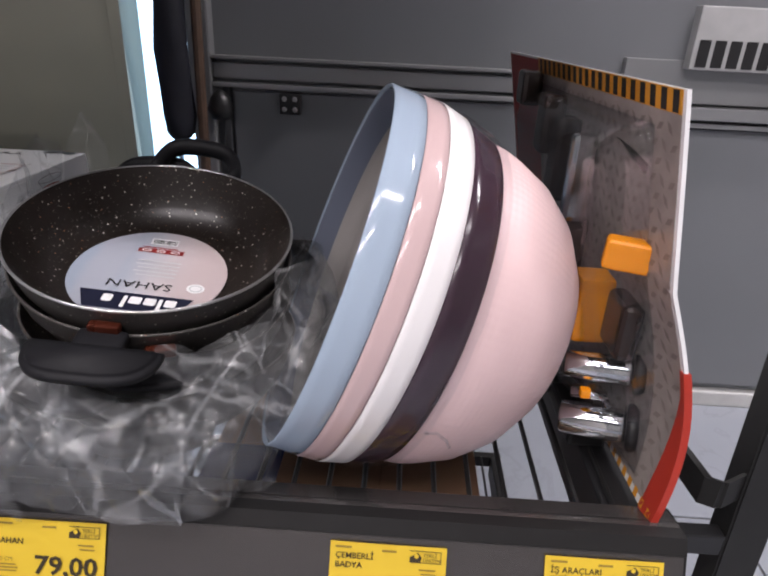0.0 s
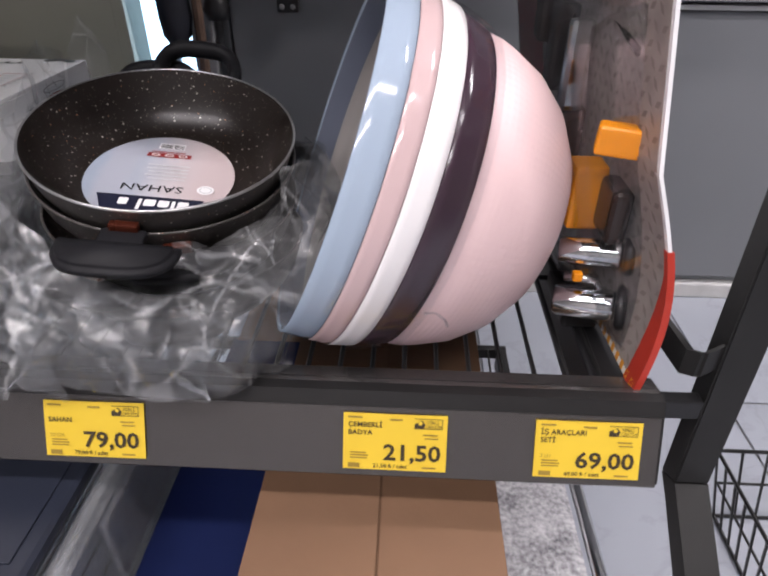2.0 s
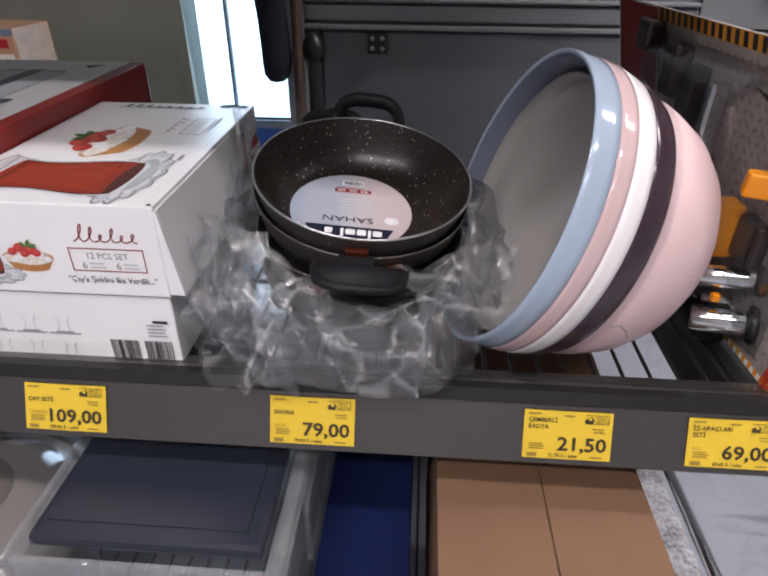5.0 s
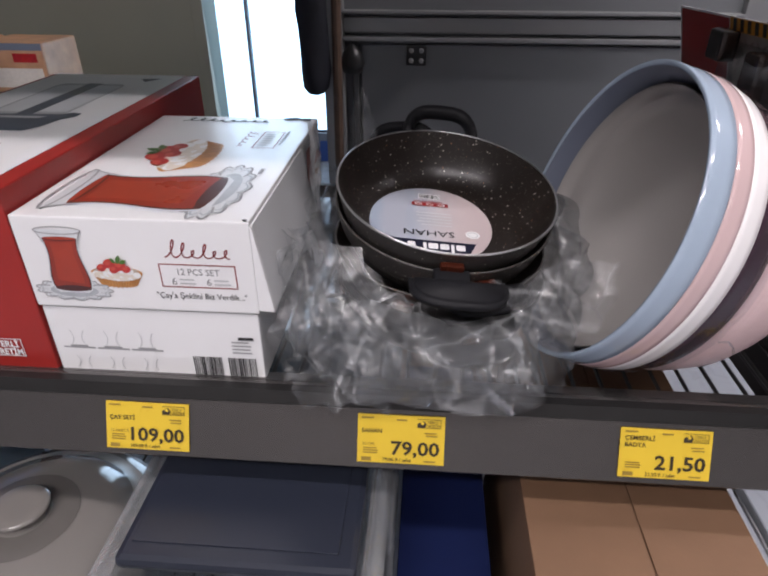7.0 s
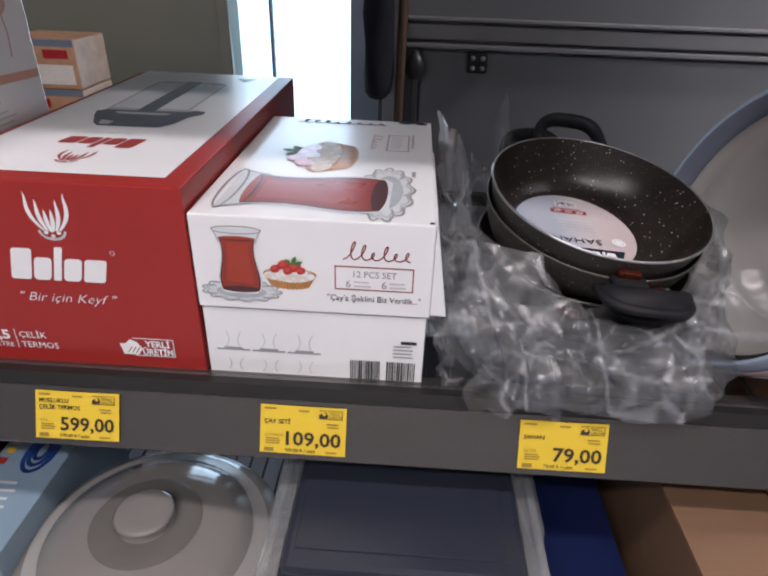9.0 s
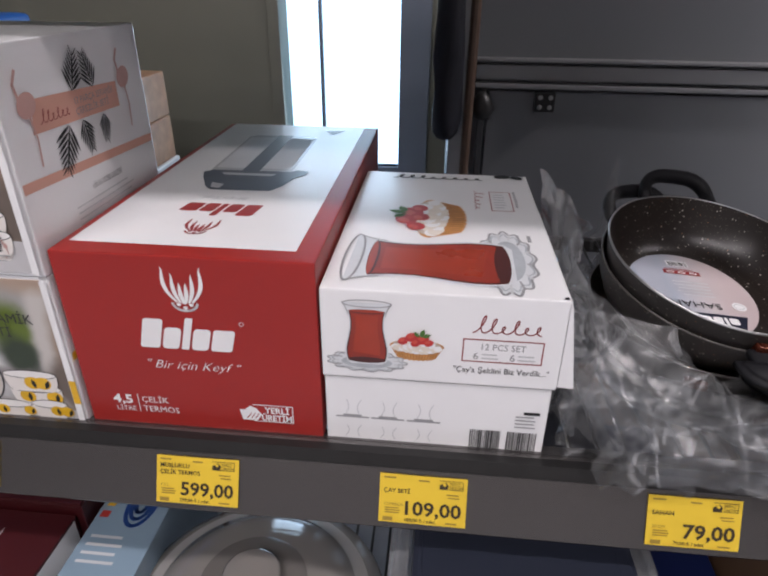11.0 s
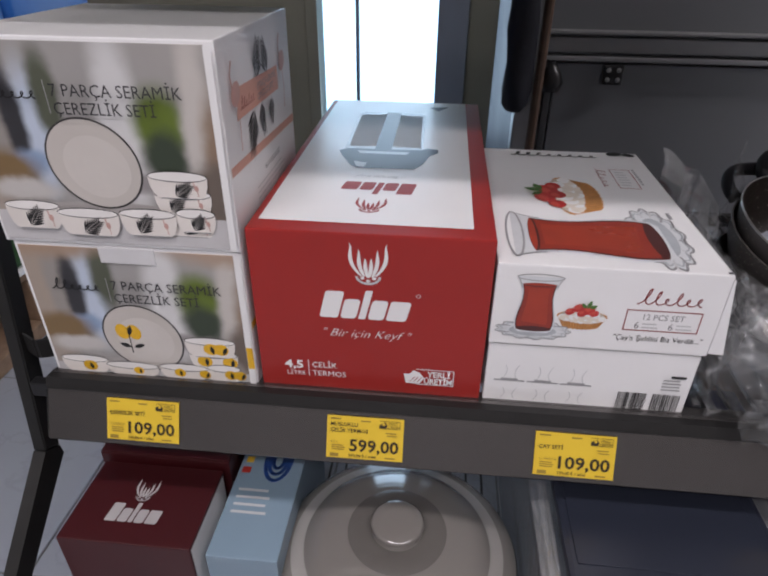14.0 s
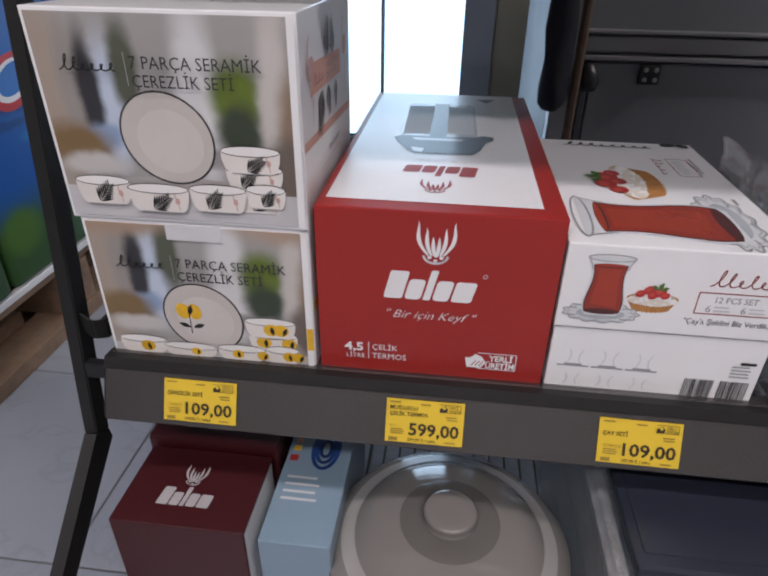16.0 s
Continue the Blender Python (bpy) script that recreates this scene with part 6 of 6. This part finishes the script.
ctube = solid("chrome_tube", tube([(0.4065, -0.150, 0.003), (0.4065, -0.110, 0.16), (0.4065, -0.085, 0.195), (0.4065, -0.04, 0.206), (0.4065, 0.16, 0.206)], 0.0065, 14), CHROME, "bent chromed metal tube standing beside the lower shelf", "tube", smooth=True)

# ---- beside the shelf ----
wb = thing("wire_basket", "black wire basket standing beside the shelf", "wire basket", (0.767, 0.142, 0))
BW, BD, BT = 0.13, 0.13, 0.11
part("rim", tube([(-BW, -BD, BT), (BW, -BD, BT), (BW, BD, BT), (-BW, BD, BT)], 0.003, 6, closed=True), WIRE, wb)
part("base_ring", tube([(-BW * 0.85, -BD * 0.85, 0.004), (BW * 0.85, -BD * 0.85, 0.004), (BW * 0.85, BD * 0.85, 0.004), (-BW * 0.85, BD * 0.85, 0.004)], 0.003, 6, closed=True), WIRE, wb)
part("middle_ring", tube([(-BW * 0.92, -BD * 0.92, 0.06), (BW * 0.92, -BD * 0.92, 0.06), (BW * 0.92, BD * 0.92, 0.06), (-BW * 0.92, BD * 0.92, 0.06)], 0.0022, 6, closed=True), WIRE, wb)
for i in range(11):
    y = -BD + 2 * BD * i / 10
    for s in (-1, 1):
        part("rod", tube([(s * BW, y, BT), (s * BW * 0.85, y * 0.85, 0.004)], 0.0019, 5), WIRE, wb)
for i in range(1, 8):
    x = -BW + 2 * BW * i / 8
    for s in (-1, 1):
        part("rod", tube([(x, s * BD, BT), (x * 0.85, s * BD * 0.85, 0.004)], 0.0019, 5), WIRE, wb)

# bright bag and packages left of the shelf
BAGB = photo_material("printed_sky_and_grass", (0.012, 0.10, 0.38), [(0.1, 0.02, 0.6, 0.17, (0.03, 0.09, 0.02)), (0.06, 0.10, 0.07, 0.06, (0.07, 0.16, 0.02)), (0.22, 0.12, 0.06, 0.06, (0.03, 0.06, 0.03)), (0.13, 0.33, 0.10, 0.03, (0.01, 0.05, 0.2)), (0.2, 0.26, 0.09, 0.02, (0.02, 0.2, 0.5)), (0.1, 0.29, 0.08, 0.012, (0.01, 0.06, 0.22)), (0.18, 0.21, 0.02, 0.02, (0.01, 0.02, 0.08))])
for yy in (0.195, 0.500, 0.805):
    pb = thing("printed_sack", "blue sack printed with sky and grass on a wooden pallet", "sack", (-1.135, yy, 0.176), group="printed sacks")
    pb.rotation_euler = (0, 0, radians(90))
    part("sack", box(0.002, 0.298, 0, 0.30, 0.0, 0.50, 0.018, seg=3), BAGB, pb, "", True)
    f = Print((0, -0.0006, 0), (1, 0, 0), (0, 0, 1))
    f.oval(0.145, 0.36, 0.07, 0.045, mat("mark_red_ink", (0.5, 0.03, 0.03), 0.4), 20)
    f.oval(0.147, 0.362, 0.056, 0.033, WHITE2, 20)
    f.oval(0.149, 0.364, 0.046, 0.025, mat("mark_blue_ink", (0.03, 0.16, 0.5), 0.4), 20)
    f.done(pb, "small_print")
WOOD = mat("pale_pallet_wood", (0.26, 0.17, 0.11), 0.7, var=0.3, scale=40, bump=0.2, bscale=120)
pl = thing("wooden_pallet", "low wooden pallet on the tile floor", "pallet", (-1.14, 0.19, 0))
for i in range(4):
    part("board", box(-0.40 + i * 0.10, -0.31 + i * 0.10, 0, 0.93, 0.138, 0.160, 0.002), WOOD, pl)
part("edge_strip", box(-0.012, 0.004, 0, 0.93, 0.1605, 0.175, 0.003), WHITE, pl, "white edge strip")
for yb in (0.0, 0.44, 0.83):
    part("block", box(-0.40, -0.004, yb, yb + 0.10, 0.0355, 0.1375, 0.003), WOOD, pl)
for xb in (-0.40, -0.22, -0.09):
    part("runner", box(xb, xb + 0.09, 0, 0.93, 0.001, 0.035, 0.002), WOOD, pl)

ORB = mat("orange_brown_pack", (0.5, 0.27, 0.15), 0.45, var=0.25, scale=25)
def package(x, y, z, w, d, h, m, label, bands):
    th = thing("food_package", label, "package", (x, y, z), group="packages by the wall")
    part("pack", box(0, w, 0, d, 0, h, 0.006), m, th)
    p = Print((0, 0, 0), (1, 0, 0), (0, 0, 1))
    for a, b, c, e, mm in bands:
        p.rect(a * w, b * h, c * w, e * h, mm)
    p.done(th, "small_print")


counter = thing("low_stand", "low grey stand by the olive wall", "stand", (-1.45, 1.25, 0))
part("top", box(0, 0.46, 0, 0.36, 0.115, 0.135, 0.003), CABM, counter)
for x in (0.02, 0.40):
    part("side", box(x, x + 0.03, 0.02, 0.34, 0, 0.114, 0.002), CABM, counter)
for i, (x, w) in enumerate(((-1.44, 0.21), (-1.22, 0.21))):
    package(x, 1.30, 0.1355, w, 0.2, 0.10, WHITE, "white plastic food tub with grey lid", ((0.05, 0.8, 0.95, 0.97, GREYINK), (0.1, 0.2, 0.5, 0.6, PINKINK)))
    package(x + 0.005, 1.31, 0.236, w - 0.012, 0.18, 0.13, ORB, "orange and cream printed food package", ((0.06, 0.1, 0.94, 0.5, CREAM), (0.1, 0.62, 0.5, 0.8, BERRY), (0.0, 0.86, 1.0, 1.0, FRAMEM)))
    package(x + 0.005, 1.31, 0.367, w - 0.012, 0.18, 0.13, ORB, "orange and cream printed food package", ((0.06, 0.1, 0.94, 0.5, CREAM), (0.55, 0.62, 0.9, 0.8, BERRY), (0.0, 0.86, 1.0, 1.0, FRAMEM)))

# ---- floor tiles ----
tile_me = finish(box(-0.1985, 0.1985, -0.1985, 0.1985, -0.0035, 0.0, 0.0012, seg=1), "floor_tile", FLOORM)
for i in range(-10, 10):
    for j in range(-9, 5):
        t = new("floor_tile", tile_me)
        t.parent = floor_ob
        t.location = (0.17 + i * 0.4, 0.28 + j * 0.4, 0)
